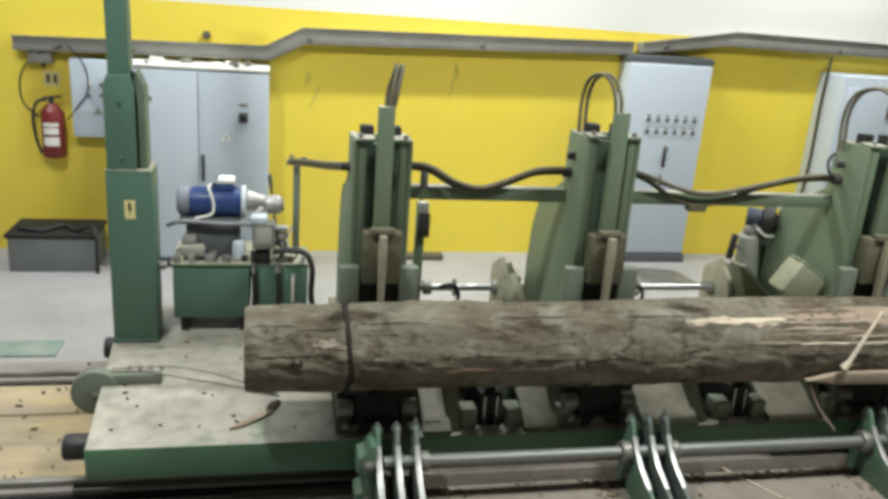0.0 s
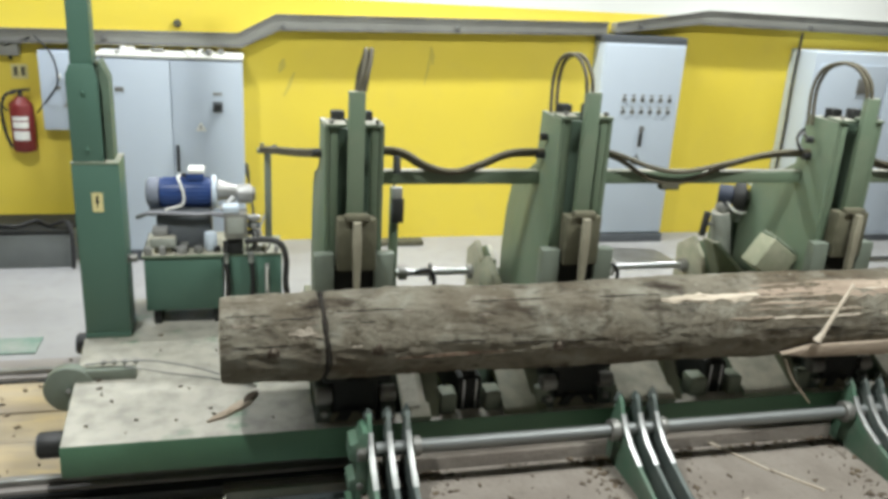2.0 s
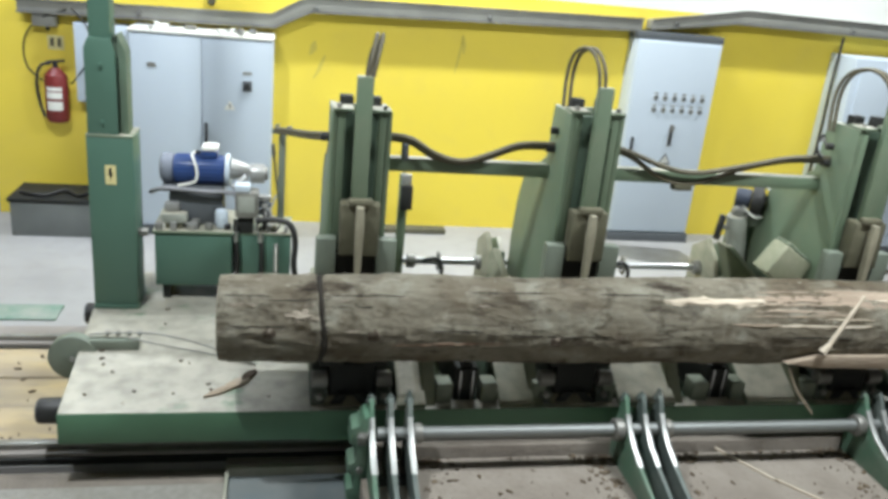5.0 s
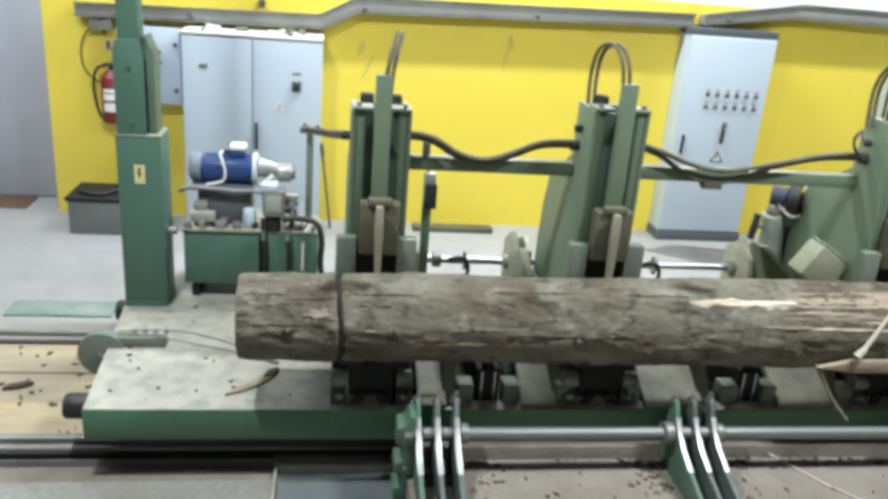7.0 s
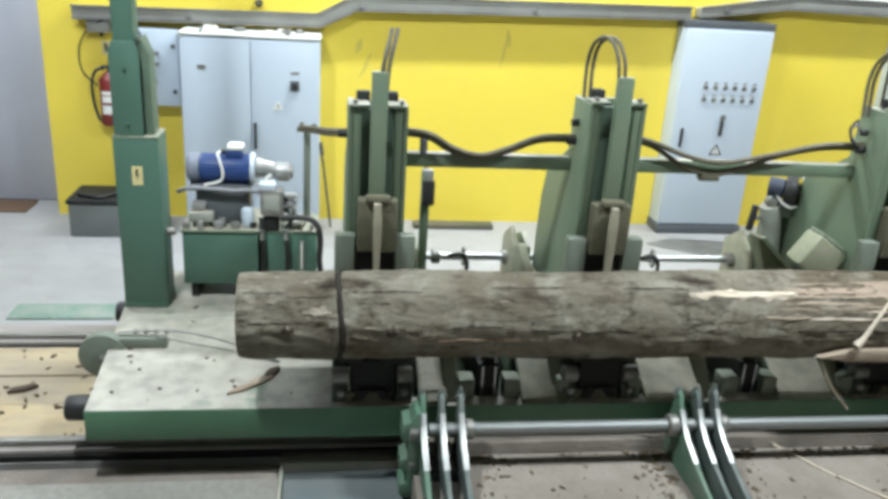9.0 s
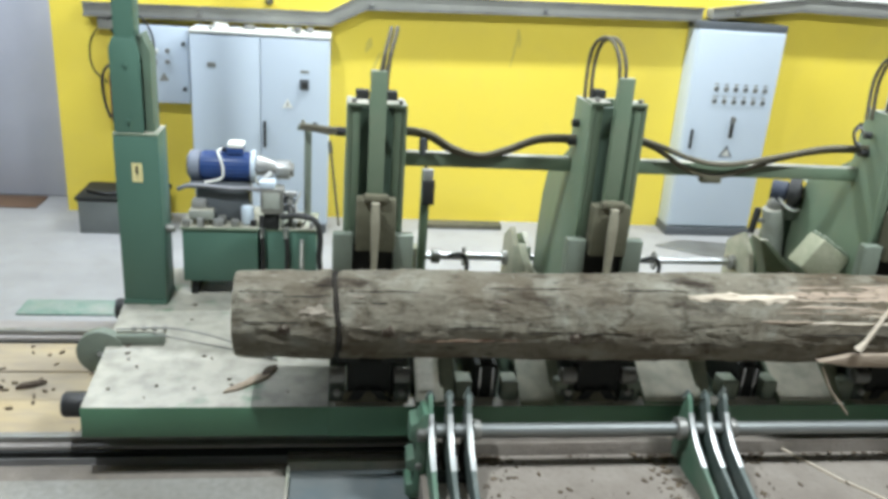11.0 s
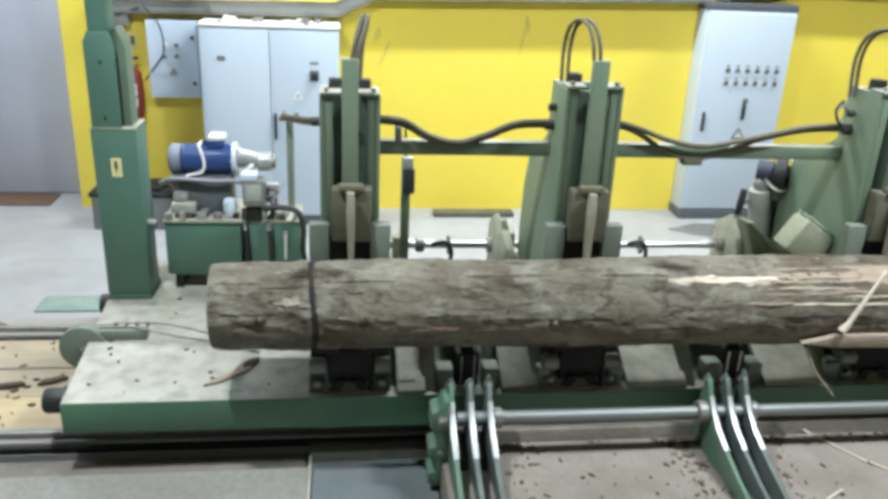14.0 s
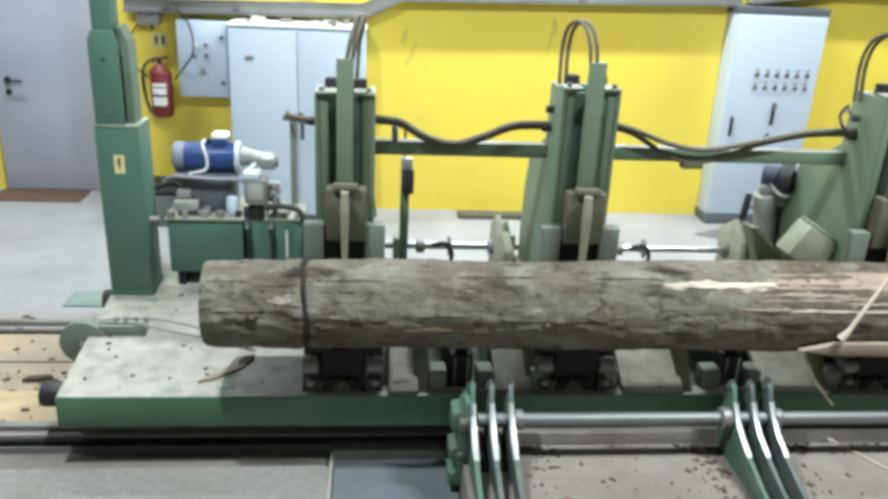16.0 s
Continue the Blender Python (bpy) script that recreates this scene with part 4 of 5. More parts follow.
def mast_build():
    m = thing("mast", "green square steel mast standing on the carriage deck", "mast", (-0.737, 4.2, 0.345))
    CARRIED.append(m)
    part("foot_plate", boxes((-0.113, 0.113, -0.001, 0.235, 0.0, 0.03), bev=0.004), GREEN_CLEAN, m)
    low = part("lower_tube", boxes((-0.112, 0.112, 0, 0.22, 0.031, 0.942), bev=0.006), GREEN_CLEAN, m)
    part("rim", boxes((-0.113, 0.113, -0.001, 0.221, 0.943, 0.955), bev=0.003), GREEN, m)
    part("upper_tube", boxes((-0.082, 0.020, 0.032, 0.16, 0.956, 2.9), bev=0.008), GREEN_CLEAN, m)
    bm = bmesh.new()
    prism(bm, [(-0.103, 0.956), (0.042, 0.956), (0.042, 1.36), (0.022, 1.43), (-0.082, 1.43), (-0.103, 1.38)], "y", 0.008, 0.031, 0.003)
    part("slide_plate", bm, GREEN_CLEAN, m)
    # rib and spacer get darker greens that hold the shade between the plates
    bm = bmesh.new()
    prism(bm, [(0.046, 0.956), (0.085, 0.956), (0.085, 1.36), (0.046, 1.45)], "y", 0.05, 0.19, 0.003)
    part("guide_rib", bm, GREENMID, m)
    bm = bmesh.new()
    prism(bm, [(0.022, 0.956), (0.044, 0.956), (0.044, 1.40), (0.022, 1.44)], "y", 0.07, 0.16, 0.002)
    part("spacer", bm, GREEN_DARK, m)
    for z in (1.02, 1.30):
        part("bolt", rods(((-0.03, 0.008, z), (-0.03, -0.004, z), 0.010, 6)), GREEN_CLEAN, m)
    lab = part("warning_label", boxes((-0.026, 0.026, -0.003, -0.0005, 0.70, 0.80)), YELLOWLABEL, low, "pale yellow high-voltage sticker")
    bm = bmesh.new()
    prism(bm, [(-0.006, 0.785), (0.007, 0.785), (0.002, 0.76), (0.010, 0.76), (-0.006, 0.715), (-0.001, 0.748), (-0.010, 0.748)], "y", -0.0055, -0.0032)
    part("flash_mark", bm, BLACK, m)
    part("cable_gland", rods(((0.112, 0.08, 0.42), (0.16, 0.08, 0.42), 0.022, 12)), WORN, m)


mast_build()


def unit_build():
    u = thing("hydraulic_unit", "hydraulic power unit with a blue motor on a green tank", "hydraulic unit", (-0.32, 4.5, 0.345))
    CARRIED.append(u)
    part("tank", boxes((-0.235, 0.175, -0.16, 0.24, 0.085, 0.395), bev=0.008), GREEN_CLEAN, u)
    part("tank_lid", boxes((-0.245, 0.185, -0.17, 0.25, 0.396, 0.410), bev=0.003), GREEN, u, "dusty green tank lid")
    for x in (-0.20, 0.12):
        part("foot", boxes((x, x + 0.04, -0.14, 0.22, 0.0, 0.084)), GREASE_SHADE, u)
    part("side_tank", boxes((0.19, 0.50, -0.10, 0.22, 0.05, 0.375), bev=0.008), GREEN_CLEAN, u)
    part("side_lid", boxes((0.186, 0.505, -0.105, 0.225, 0.376, 0.388), bev=0.003), GREEN, u, "dusty green lid")
    # motor on its feet
    part("motor_base", boxes((-0.17, 0.12, -0.05, 0.15, 0.411, 0.60), bev=0.012), PLINTH, u, "dark motor base")
    part("motor_foot", boxes((-0.21, 0.12, -0.06, 0.16, 0.601, 0.628), bev=0.008), PLINTH, u, "dark motor foot")
    ax, r = 0.708, 0.080
    m = part("motor", rods(((-0.15, 0.05, ax), (0.125, 0.05, ax), r, 32), bev=0.008), BLUE, u)
    for a in range(0, 360, 15):
        ca, sa = math.cos(radians(a)), math.sin(radians(a))
        part("fin", rods(((-0.135, 0.05 + (r - 0.001) * ca, ax + (r - 0.001) * sa), (0.11, 0.05 + (r - 0.001) * ca, ax + (r - 0.001) * sa), 0.0045, 6)), BLUE, m)
    f = part("fan_cover", rods(((-0.215, 0.05, ax), (-0.151, 0.05, ax), r + 0.004, 32), bev=0.014), GREYBLUE, m, "dull grey-blue fan cover")
    part("fan_grille", rods(((-0.222, 0.05, ax), (-0.216, 0.05, ax), r * 0.75, 24)), PLINTH, f, "dark fan grille")
    t = part("terminal_box", boxes((-0.005, 0.085, 0.0, 0.10, ax + r - 0.004, ax + r + 0.034), bev=0.005), BLUE, m)
    part("terminal_lid", boxes((0.0, 0.09, -0.005, 0.105, ax + r + 0.035, ax + r + 0.062), bev=0.010), PAPER, t, "white terminal box lid")
    part("cable_gland", rods(((-0.006, 0.04, ax + r + 0.016), (-0.035, 0.03, ax + r + 0.024), 0.011, 10)), BLACK, t)
    part("flange", rods(((0.126, 0.05, ax), (0.152, 0.05, ax), r + 0.014, 32), bev=0.004), CABINET, u, "pale painted flange")
    part("bell_housing", rods(((0.153, 0.05, ax + 0.01), (0.262, 0.05, ax - 0.005), 0.060, 24, 0.040)), CHROME, u, "bright cast bell housing")
    p = part("pump", rods(((0.262, 0.05, ax - 0.012), (0.345, 0.05, ax - 0.012), 0.055, 24), bev=0.010), CHROME, u, "bright cast pump")
    part("pump_cap", rods(((0.346, 0.05, ax - 0.012), (0.362, 0.05, ax - 0.012), 0.038, 18), bev=0.004), WORN, p)
    part("suction_elbow", rods(((0.245, -0.01, ax - 0.02), (0.175, -0.05, ax - 0.075), 0.020, 14)), CHROME, p)
    # valve block with its solenoids
    v = part("valve_block", boxes((0.19, 0.315, -0.13, -0.02, 0.485, 0.630), bev=0.006), WORN, u, "grey valve block")
    part("valve_top", boxes((0.185, 0.27, -0.125, -0.03, 0.631, 0.668), bev=0.006), CABINET, v, "pale valve cap")
    part("valve_face", boxes((0.205, 0.295, -0.137, -0.131, 0.515, 0.610), bev=0.002), MOTORGREY, v)
    for z in (0.505, 0.548, 0.592):
        q = part("solenoid", rods(((0.315, -0.07, z), (0.385, -0.075, z), 0.018, 12), bev=0.003), PLINTH if z < 0.58 else CHROME, v)
        part("plug", boxes((0.335, 0.365, -0.10, -0.085, z - 0.014, z + 0.014), bev=0.003), CHROME, q)
    part("valve_stem", boxes((0.205, 0.29, -0.11, -0.03, 0.389, 0.484), bev=0.004), GREASE_SHADE, v)
    # what stands on the tank lid
    part("foot_casting", boxes((-0.20, -0.065, -0.135, -0.065, 0.440, 0.498), bev=0.012), MOTORGREY, u, "pale dusty casting")
    part("casting_leg", boxes((-0.18, -0.09, -0.125, -0.075, 0.411, 0.439), bev=0.004), RUST, u)
    part("breather", boxes((-0.19, -0.11, -0.10, -0.02, 0.499, 0.545), bev=0.012), CHROME, u, "grey breather cover")
    part("oil_can", rods(((0.115, -0.09, 0.411), (0.115, -0.09, 0.520), 0.036, 18), bev=0.018), CABINET, u, "pale round filter bowl")
    for x, q, w in ((-0.04, 0.031, CHROME), (0.05, 0.024, WORN)):
        part("filler_cap", rods(((x, -0.125, 0.411), (x, -0.125, 0.447), q, 16), bev=0.005), w, u)
    rq = random.Random(12)
    for k in range(16):
        x, y, w = rq.uniform(-0.22, 0.15), rq.uniform(-0.15, -0.07), rq.uniform(0.008, 0.020)
        if k > 9:
            x, y = rq.uniform(0.32, 0.48), rq.uniform(-0.09, 0.02)
        zb = 0.411 if x < 0.18 else 0.389
        part("fitting", boxes((x - w, x + w, y - w, y + w, zb, zb + w * rq.uniform(1.0, 3)), bev=0.003), rq.choice((WORN, BLACK, CHROME, RUST, GREASE_SHADE)), u)
    for k in range(6):
        x = rq.uniform(0.30, 0.42)
        bm = bmesh.new()
        tube(bm, [(x, -0.07, 0.39), (x + rq.uniform(-0.03, 0.04), -0.10, 0.45), (x + rq.uniform(-0.05, 0.06), -0.10, 0.51), (x + rq.uniform(-0.08, 0.02), -0.05, 0.60)], 0.0065, 6, 4)
        part("pipe", bm, rq.choice((WORN, BLACK, CHROME)), u)
    for x, top in ((0.195, 0.47), (0.33, 0.40)):
        bm = bmesh.new()
        tube(bm, [(x, -0.11, top), (x, -0.128, 0.37), (x + 0.008, -0.122, 0.25), (x, -0.115, 0.05)], 0.014)
        part("riser_hose", bm, BLACK, u)
        part("hose_fitting", rods(((x, -0.126, 0.345), (x, -0.126, 0.405), 0.017, 12), bev=0.003), STEEL, u)
    bm = bmesh.new()
    tube(bm, [(0.30, -0.12, 0.468), (0.40, -0.135, 0.482), (0.49, -0.15, 0.462), (0.522, -0.16, 0.37), (0.518, -0.16, 0.23), (0.535, -0.16, 0.12)], 0.017)
    part("pressure_hose", bm, BLACK, u, "black curved pressure hose")
    g = part("sight_glass", boxes((0.405, 0.43, -0.112, -0.101, 0.15, 0.33), bev=0.004), CHROME, u)
    part("glass_tube", rods(((0.4175, -0.116, 0.17), (0.4175, -0.116, 0.31), 0.006, 8)), PAPER, g)
    bm = bmesh.new()
    tube(bm, [(-0.27, -0.02, 0.585), (-0.19, -0.075, 0.625), (-0.05, -0.085, 0.622), (0.05, -0.085, 0.615), (0.12, -0.08, 0.618), (0.20, -0.08, 0.605)], 0.012)
    part("cable_loom", bm, CABLEGREY, u, "grey cable bundle")
    bm = bmesh.new()
    tube(bm, [(-0.035, 0.03, ax + r + 0.024), (-0.05, 0.0, ax + r + 0.012), (-0.035, -0.03, ax + 0.06), (-0.02, -0.042, ax), (-0.035, -0.045, ax - 0.05), (-0.12, -0.06, 0.638)], 0.0075)
    part("motor_cable", bm, PAPER, u, "white motor cable")


unit_build()

# stand for the hoses, a slanted rod and the limit switch post
st = thing("hose_stand", "thin green steel stand carrying the hoses", "hose stand", (0.117, 4.70, 0.345))
CARRIED.append(st)
part("post", boxes((-0.02, 0.02, -0.02, 0.02, 0.0, 0.90), bev=0.003), WORNGREEN, st)
part("arm", boxes((-0.06, 0.10, -0.025, 0.02, 0.901, 0.925), bev=0.003), WORNGREEN, st)
part("clamp", rods(((-0.03, 0, 0.925), (-0.03, 0, 0.955), 0.012, 8)), STEEL, st)
part("clamp", rods(((0.04, 0, 0.925), (0.04, 0, 0.945), 0.014, 8)), PLINTH, st)
bm = rods(((0.036, 6.62, 0.0), (-0.04, 6.51, 0.66), 0.010, 12), ((-0.04, 6.51, 0.66), (-0.052, 6.495, 0.76), 0.017, 12))
single("steel_rod", bm, RUST, "thin brown steel rod leaning beside the switch cabinet", "rod")
sw = thing("limit_switch_post", "green post with a black limit switch box", "limit switch", (0.745, 4.0, 0.235))
CARRIED.append(sw)
part("post", boxes((-0.02, 0.025, 0, 0.05, 0, 0.98), bev=0.004), GREEN, sw)
part("switch_box", boxes((-0.018, 0.045, -0.035, -0.001, 0.80, 0.93), bev=0.005), BLACK, sw, "black switch box")
part("switch_head", boxes((-0.015, 0.035, -0.03, 0.0, 0.931, 0.99), bev=0.004), CHROME, sw)
part("wire", rods(((0.0, 0.025, 0.98), (-0.005, 0.025, 1.14), 0.006, 8)), BLACK, sw)

# small gear motor beside the third column
g = thing("gear_motor", "small grey gear motor with black cooling ring", "gear motor", (2.78, 4.15, 0.345))
CARRIED.append(g)
part("body", rods(((-0.03, -0.03, 0.690), (0.05, 0.0, 0.30), 0.060, 24), bev=0.012), MOTORGREY, g)
part("gearbox", boxes((0.02, 0.165, 0.0, 0.16, 0, 0.62), bev=0.02), GREEN_DARK, g, "oily green gearbox")
part("pedestal", boxes((-0.01, 0.08, -0.05, 0.05, 0, 0.31), bev=0.01), GREEN_DARK, g)
part("neck", rods(((-0.03, -0.03, 0.690), (-0.02, -0.04, 0.735), 0.045, 18), bev=0.006), WORN, g)
rotor = part("rotor_housing", rods(((0.03, -0.04, 0.785), (0.085, -0.075, 0.785), 0.086, 28), bev=0.012), BLACK, g, "dark round rotor housing")
part("blue_cap", rods(((-0.045, 0.008, 0.785), (0.029, -0.039, 0.785), 0.060, 22), bev=0.010), DARKBLUE, rotor, "dark blue end cap")
part("ring", rods(((0.086, -0.0755, 0.785), (0.094, -0.081, 0.785), 0.052, 24), bev=0.003), GREASE_SHADE, rotor)
part("hub", rods(((0.095, -0.0815, 0.785), (0.104, -0.087, 0.785), 0.020, 14)), WORN, rotor)
part("saddle", boxes((-0.01, 0.12, -0.06, 0.06, 0.621, 0.695), bev=0.01), WORNGREEN, g)
part("capacitor", rods(((-0.135, -0.03, 0.535), (-0.118, -0.03, 0.685), 0.020, 16), bev=0.006), BLACK, g)
part("capacitor_clip", boxes((-0.12, -0.03, -0.045, -0.015, 0.60, 0.622)), WORN, g)
for x, z in ((-0.05, 0.735), (-0.02, 0.752), (0.11, 0.69), (0.14, 0.67), (0.125, 0.64)):
    part("fitting", rods(((x, -0.07, z), (x, -0.02, z), 0.013, 8), bev=0.002), CHROME, g)
bm = bmesh.new()
tube(bm, [(0.055, -0.06, 0.88), (0.10, -0.085, 0.865), (0.145, -0.09, 0.80), (0.14, -0.085, 0.72), (0.10, -0.08, 0.69)], 0.008, 8)
part("wire", bm, PAPER, g, "pale curved wire")
bm = bmesh.new()
tube(bm, [(-0.02, -0.06, 0.75), (0.0, -0.10, 0.72), (0.04, -0.115, 0.70), (0.09, -0.10, 0.70)], 0.006, 8)
part("wire", bm, PAPER, g, "pale curved wire")


# ---- the log ----
def log_build():
    lg = thing("log", "rough barked spruce log with torn bare patches on the carriage", "log", (0, 3.2, 0))
    CARRIED.append(lg)
    L0, L1, NX, NA = -0.125, 4.7, 440, 132
    me = bpy.data.meshes.new("bark")

    def radius(x, a):
        base = 0.183 + 0.007 * (x + 0.12)
        p = Vector((x * 1.3, math.cos(a) * 1.2, math.sin(a) * 1.2))
        r = base + 0.012 * noise.noise(p * 1.3) + 0.0065 * noise.noise(Vector((x * 7, math.cos(a) * 4, math.sin(a) * 4)))
        r += 0.007 * abs(noise.noise(Vector((x * 9, math.cos(a) * 13, math.sin(a) * 13)))) + 0.0035 * noise.noise(Vector((x * 34, math.cos(a) * 30, math.sin(a) * 30)))
        r -= 0.0045 * max(0.0, 1 - abs(noise.noise(Vector((x * 2.6, math.cos(a) * 5, math.sin(a) * 5)))) / 0.06)
        d = abs(x - 0.30 - 0.012 * math.sin(a * 2 + 1) - 0.010 * noise.noise(Vector((3.3, math.cos(a) * 6, math.sin(a) * 6))))
        r -= 0.018 * math.exp(-(d / 0.014) ** 2)          # the girdling groove
        r += 0.006 * math.exp(-((x - 0.26) / 0.03) ** 2)
        for kx, ka, kr in ((0.085, 174, 0.03), (0.515, 176, 0.026), (0.21, 160, 0.03), (0.86, 160, 0.03), (1.32, 195, 0.03), (1.7, 220, 0.025), (2.35, 205, 0.03)):
            da = (a - radians(ka) + math.pi) % (2 * math.pi) - math.pi
            q = ((x - kx) ** 2 + (da * 0.18) ** 2) / (kr * kr)
            r += 0.012 * math.exp(-q * 2.5) - 0.010 * math.exp(-q * 12)
        if x < -0.09:
            r -= 0.005 * ((-0.09 - x) / 0.035) ** 2
        return r

    vs, fs = [], []
    for i in range(NX + 1):
        x = L0 + (L1 - L0) * (i / NX) ** 1.12
        for k in range(NA):
            a = 2 * math.pi * k / NA
            r = radius(x, a)
            # angle 0 points away from the camera, 90 degrees up
            vs.append((x, r * math.cos(a), 0.774 + r * math.sin(a)))
    for i in range(NX):
        for k in range(NA):
            k2 = (k + 1) % NA
            fs.append((i * NA + k, i * NA + k2, (i + 1) * NA + k2, (i + 1) * NA + k))
    me.from_pydata(vs, [], fs)
    me.materials.append(BARK)
    me.shade_smooth()
    bark = new("bark", me)
    bark.parent = lg
    bm = bmesh.new()
    rod(bm, (L0 - 0.002, 0, 0.774), (L0 + 0.02, 0, 0.774), 0.170, 48)
    part("cut_end", bm, ENDGRAIN, lg, "sawn grey-brown end face")

    bm = bmesh.new()
    tube(bm, [(0.30 + 0.012 * math.sin(a * 2 + 1), (radius(0.30, a) - 0.001) * math.cos(a), 0.774 + (radius(0.30, a) - 0.001) * math.sin(a)) for a in (2 * math.pi * k / 40 for k in range(41))], 0.0145, 6, 2)
    part("girdle", bm, CHARBARK, lg, "dark ring groove round the log")

    def patch(name, x0, x1, a0, a1, lift, seed, material, label):
        """A ragged shell of bare wood that follows the log."""
        rng = random.Random(seed)
        n, q = 46, 8
        lo = [noise.noise(Vector((i * 0.21, seed + 0.3, 0.4))) * 0.9 + noise.noise(Vector((i * 0.83, seed + 0.3, 3.4))) * 0.2 for i in range(n + 1)]
        hi = [noise.noise(Vector((i * 0.23, seed + 0.3, 7.4))) * 0.9 + noise.noise(Vector((i * 0.77, seed + 0.3, 9.4))) * 0.2 for i in range(n + 1)]
        bm = bmesh.new()
        grid = []
        for i in range(n + 1):
            x = x0 + (x1 - x0) * i / n
            taper = min(1, 3.5 * i / n, 5 * (n - i) / n) ** 0.6
            mid, half = (a0 + a1) / 2, (a1 - a0) / 2
            row = []
            for j in range(q + 1):
                f = j / q * 2 - 1
                a = radians(mid + half * taper * (f + (hi[i] if f > 0 else lo[i]) * abs(f)))
                edge = 1 - abs(f) ** 4
                r = radius(x, a) + lift * edge * taper - 0.006 * (1 - edge * min(1, taper * 2))
                row.append(bm.verts.new((x, r * math.cos(a), 0.774 + r * math.sin(a))))
            grid.append(row)
        for i in range(n):
            for j in range(q):
                bm.faces.new((grid[i][j], grid[i][j + 1], grid[i + 1][j + 1], grid[i + 1][j]))
        part(name, bm, material, lg, label)

    patch("stripped_band", 2.08, 4.6, 108, 140, 0.002, 5, DEBARKED, "long stripped band of brown wood")
    patch("bare_patch", 1.80, 2.36, 121, 138, 0.006, 3, WOOD, "torn pale bare wood")
    rs = random.Random(77)
    for k in range(18):
        x0, a0 = rs.uniform(2.1, 3.1), rs.uniform(104, 160)
        patch("bare_streak", x0, x0 + rs.uniform(0.2, 0.75), a0, a0 + rs.uniform(2, 6), 0.0025, 100 + k, WOOD if k % 4 == 0 else WOODGREY, "streak of torn bare wood")
    for kx, ka in ((0.085, 178), (0.515, 180), (1.32, 186)):
        patch("knot_ring", kx - 0.028, kx + 0.028, ka - 9, ka + 9, 0.006, int(kx * 100), BARKDARK, "dark ring of a knot")
        ca = radians(ka - 4)
        r0 = radius(kx, ca)
        part("knot", rods(((kx + 0.004, (r0 - 0.02) * math.cos(ca), 0.774 + (r0 - 0.02) * math.sin(ca)), (kx + 0.004, (r0 + 0.008) * math.cos(ca), 0.774 + (r0 + 0.008) * math.sin(ca)), 0.011, 10), bev=0.003), BARKPALE, lg, "pale broken knot")
    patch("bare_patch", 0.14, 0.27, 146, 162, 0.004, 31, BARKPALE, "flaked pale bark")
    patch("bare_patch", -0.10, 0.04, 138, 144, 0.004, 37, BARKPALE, "flaked pale bark")
    for k, (x0, x1, a0) in enumerate(((-0.118, 0.10, 127), (0.06, 0.285, 133), (0.33, 0.66, 126), (0.35, 0.52, 141), (0.18, 0.29, 118), (0.9, 1.35, 118), (1.5, 1.86, 121), (0.75, 1.0, 171), (1.1, 1.6, 178), (2.3, 2.8, 176), (-0.1, 0.2, 168))):
        patch("bark_crack", x0, x1, a0, a0 + 2.6, 0.0022, 60 + k, CHARBARK, "dark split in the bark")
    for k, (x0, a0) in enumerate(((0.22, 139), (0.19, 149), (0.24, 156), (0.36, 133), (0.62, 128), (0.95, 137), (0.40, 172))):
        patch("bark_flake", x0, x0 + 0.05 + 0.012 * (k % 3), a0, a0 + 4, 0.005, 80 + k, BARKPALE, "pale lifted bark flake")
    # painted streak stands in for a red laser line on the log
    patch("laser_streak", 0.56, 1.12, 189, 194, 0.002, 41, LASERTINT, "faint reddish streak painted for the red laser line")
    bm = bmesh.new()
    prism(bm, [(2.46, 0.655), (2.62, 0.69), (3.2, 0.70), (4.2, 0.70), (4.2, 0.625), (3.2, 0.62), (2.6, 0.632)], "y", -0.215, -0.165, 0.006)
    part("split_slab", bm, WOODGREY, lg, "pale split strip along the underside")
    bm = bmesh.new()
    rod(bm, (2.635, -0.228, 0.735), (2.81, -0.17, 0.985), 0.012, 6, 0.007)
    rod(bm, (2.62, -0.228, 0.722), (2.655, -0.225, 0.765), 0.021, 6, 0.012)
    part("splinter", bm, WOOD, lg, "pale hanging splinter")
    bm = bmesh.new()
    tube(bm, [(2.50, -0.19, 0.62), (2.55, -0.205, 0.52), (2.615, -0.22, 0.44), (2.66, -0.225, 0.39)], 0.005, 6)
    part("bark_strip", bm, WOODGREY, lg, "thin hanging bark strip")


log_build()


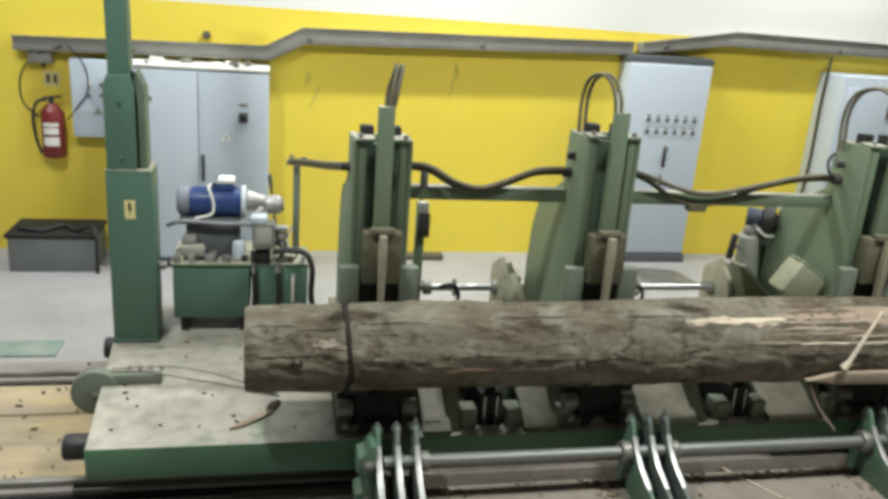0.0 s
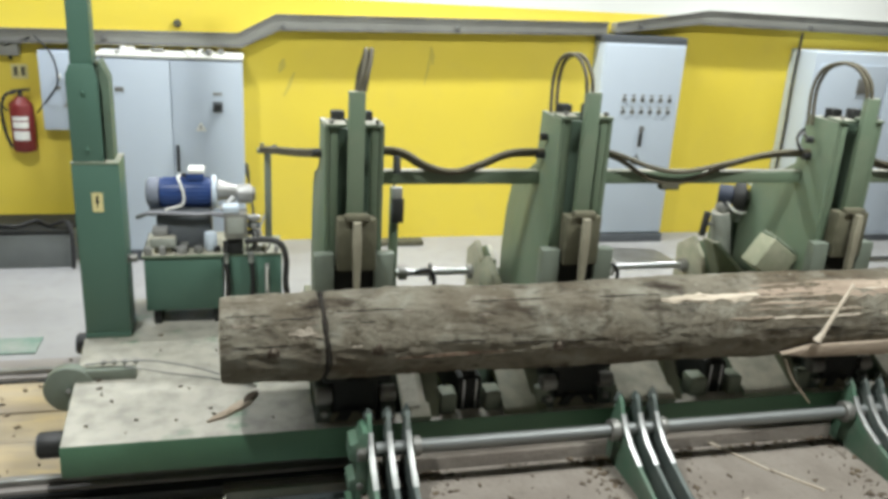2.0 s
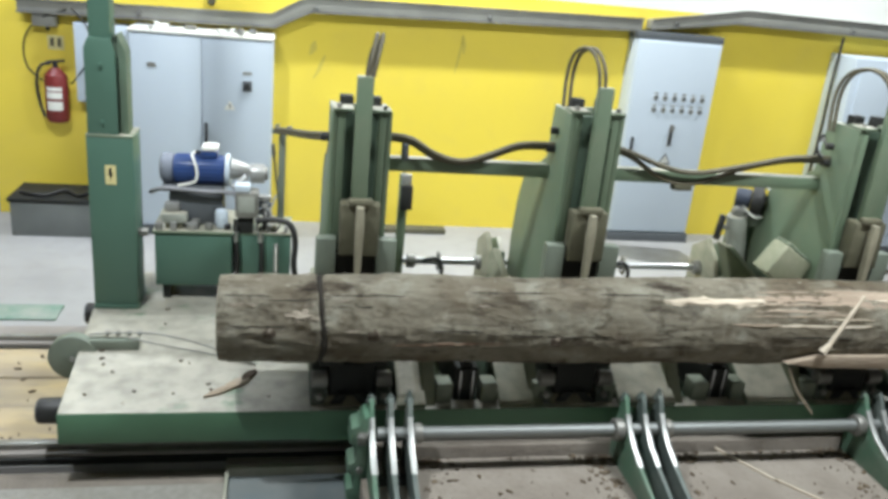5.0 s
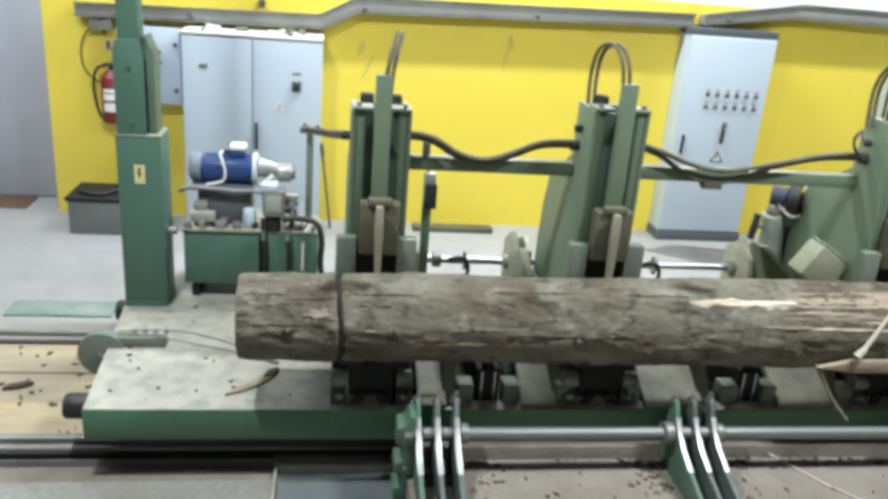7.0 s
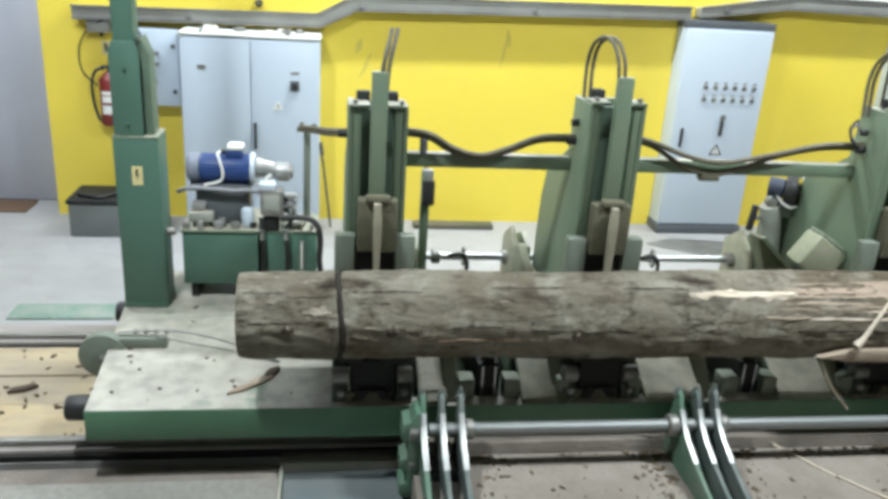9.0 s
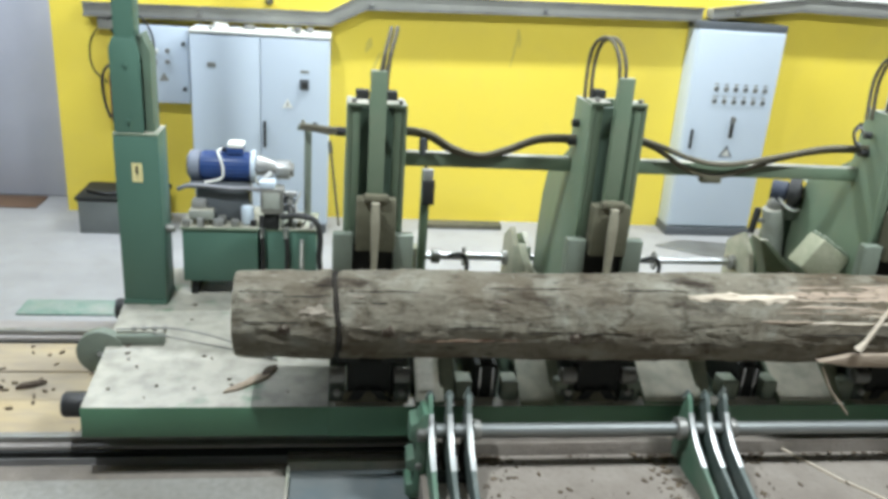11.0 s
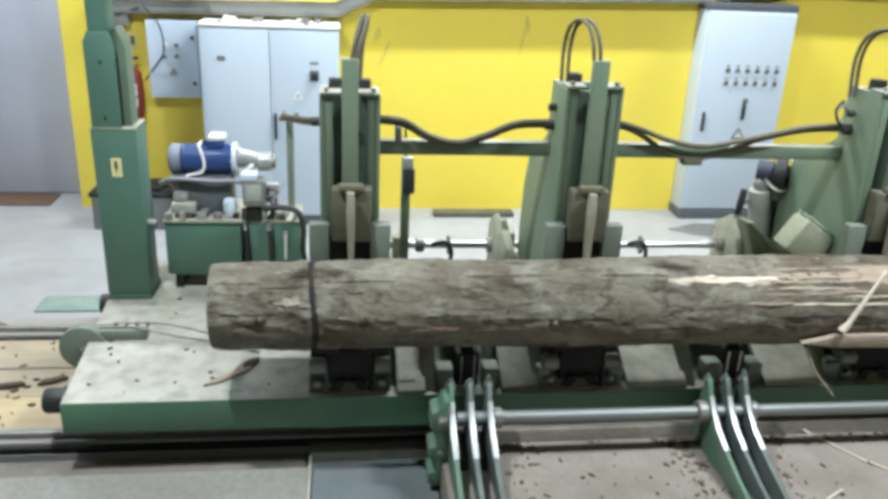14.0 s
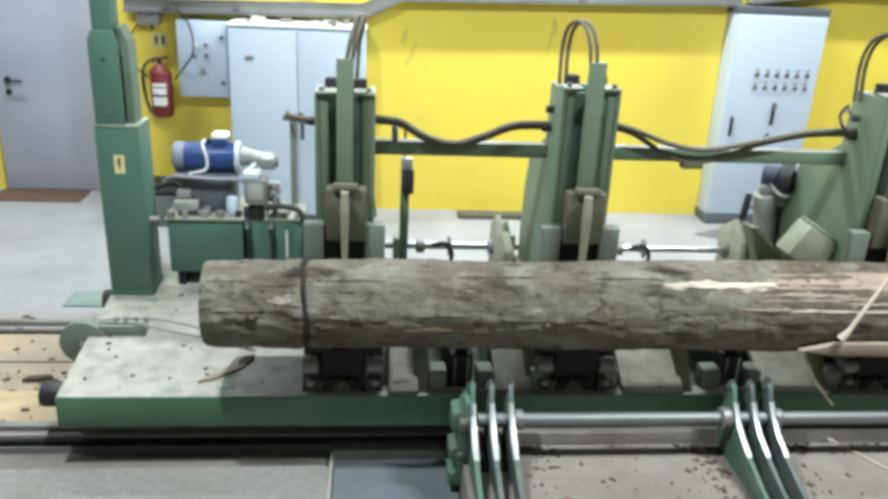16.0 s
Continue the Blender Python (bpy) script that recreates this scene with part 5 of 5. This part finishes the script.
# ---- the loader in front ----
def loader():
    ld = thing("log_loader", "green log loader with curved worn arms on a steel shaft", "log loader", (0, 0, 0))
    part("shaft", rods(((0.46, 2.97, 0.325), (4.6, 2.97, 0.325), 0.029, 24)), STEELDULL, ld, "bright steel shaft")
    edge = [(2.998, 0.455), (2.972, 0.405), (2.93, 0.355), (2.86, 0.305), (2.76, 0.262), (2.62, 0.215), (2.42, 0.165), (2.2, 0.13)]
    prof = [(3.045, 0.42), (3.02, 0.475), *edge, (2.2, 0.002), (3.07, 0.002), (3.075, 0.30)]
    for x0 in (0.425, 1.605, 2.86, 4.0):
        for k in range(3):
            x = x0 + k * 0.084
            bm = bmesh.new()
            prism(bm, prof, "x", x, x + 0.021, 0.003)
            arm = part("arm", bm, ARMGREEN if k == 0 else ARMDARK, ld)
            bm = bmesh.new()
            n = len(edge)
            prism(bm, [(y - 0.004, z + 0.003) for y, z in edge[1:5]] + [(y + 0.008, z - 0.004) for y, z in edge[4:0:-1]], "x", x - 0.001, x + 0.022, 0.001)
            part("worn_edge", bm, STEELWORN, arm, "worn bright steel edge")
            bm = bmesh.new()
            hi = 0.012 if k == 2 else -0.004
            prism(bm, [(x - 0.012, 0.445), (x + 0.033, 0.445), (x + 0.028, 0.465), (x + 0.014, 0.487 + hi), (x + 0.007, 0.487 + hi), (x - 0.007, 0.465)], "y", 3.018, 3.046, 0.003)
            part("tooth", bm, ARMDARK, arm, "worn pointed tooth")
        if x0 < 1:
            bm = bmesh.new()
            prism(bm, [(x0 - 0.06, 0.002), (x0 - 0.003, 0.002), (x0 - 0.003, 0.43), (x0 - 0.025, 0.43), (x0 - 0.045, 0.39), (x0 - 0.078, 0.375), (x0 - 0.082, 0.30), (x0 - 0.055, 0.285), (x0 - 0.055, 0.21), (x0 - 0.085, 0.20), (x0 - 0.085, 0.15), (x0 - 0.055, 0.14), (x0 - 0.055, 0.08), (x0 - 0.085, 0.07), (x0 - 0.085, 0.02)], "y", 2.93, 3.05, 0.006)
            part("bracket", bm, ARMGREEN, ld, "green notched end bracket")
            for z in (0.175, 0.335):
                part("bolt", rods(((x0 - 0.035, 2.93, z), (x0 - 0.035, 2.912, z), 0.016, 6), bev=0.003), WORN, ld)
        part("collar", rods(((x0 - 0.05, 2.97, 0.325), (x0 - 0.005, 2.97, 0.325), 0.052, 24), bev=0.006), WORN, ld)
        part("collar", rods(((x0 + 0.198, 2.97, 0.325), (x0 + 0.235, 2.97, 0.325), 0.045, 24), bev=0.006), WORN, ld)
        part("cross_tube", rods(((x0 + 0.022, 2.90, 0.12), (x0 + 0.167, 2.90, 0.12), 0.04, 16)), GREASE_SHADE, ld)


loader()

# bark litter on the floor round the loader
rng = random.Random(21)
bm = bmesh.new()
for k in range(750):
    near = rng.random() < 0.7
    x = rng.choice((1.50, 1.56, 0.72, 2.76, 1.93)) + rng.gauss(0, 0.05) if near else rng.uniform(0.66, 4.0)
    y = 3.05 - abs(rng.gauss(0, 0.035)) if rng.random() < 0.45 else rng.uniform(2.3, 3.05)
    l, a = rng.choice((0.003, 0.004, 0.005, 0.007, 0.010, 0.018)), rng.uniform(0, math.pi)
    w = l * rng.uniform(0.3, 0.8)
    pts = [(-l, 0), (-l * 0.2, -w), (l, -w * 0.3), (l * 0.4, w)]
    prism(bm, [(x + u * math.cos(a) - v * math.sin(a), y + u * math.sin(a) + v * math.cos(a)) for u, v in pts], "z", 0.1305, 0.1305 + rng.uniform(0.003, 0.010))
single("bark_litter", bm, LITTER, "brown bark chips strewn over the floor", "bark litter", kind="stuff")
bm = bmesh.new()
for k in range(120):
    x, y, l, a = rng.uniform(-2.6, -0.9), rng.uniform(3.46, 4.6), rng.uniform(0.006, 0.022), rng.uniform(0, math.pi)
    w = l * rng.uniform(0.2, 0.6)
    pts = [(-l, 0), (-l * 0.2, -w), (l, -w * 0.3), (l * 0.4, w)]
    zb = 0.031 if y > 4.40 else 0.009
    prism(bm, [(x + u * math.cos(a) - v * math.sin(a), y + u * math.sin(a) + v * math.cos(a)) for u, v in pts], "z", zb, zb + rng.uniform(0.003, 0.012))
single("rail_litter", bm, LITTER, "dark bark chips lying between the rails", "bark litter", kind="stuff")
for (x, y, a) in ((-1.75, 3.86, 12), (-1.55, 3.90, 25)):
    bm = bmesh.new()
    prism(bm, [(-0.07, -0.012), (0.01, -0.025), (0.08, -0.008), (0.06, 0.018), (-0.035, 0.02)], "z", 0, 0.02, 0.004)
    o = single("bark_piece", bm, BARKDARK, "dark curled bark piece lying on the boards", "bark piece", "bark pieces on the boards")
    o.matrix_world = pose(x, y, 0.0085, 0, 0, a)
bm = bmesh.new()
for (x, y, a, l) in ((2.25, 2.95, -58, 0.16), (2.42, 2.72, -50, 0.12), (2.05, 2.6, 30, 0.06)):
    ca, sa = math.cos(radians(a)), math.sin(radians(a))
    prism(bm, [(x + u * ca - v * sa, y + u * sa + v * ca) for u, v in ((-l, -0.004), (l, -0.006), (l, 0.005), (-l, 0.006))], "z", 0.1305, 0.14)
single("wood_slivers", bm, WOOD, "pale wood slivers lying on the floor", "slivers", kind="stuff")


def motions():
    for ob in CARRIED:
        x, y, z = ob.location
        walk(ob, [(t, pose(x + s, y, z)) for t, s in TRAVEL])


motions()
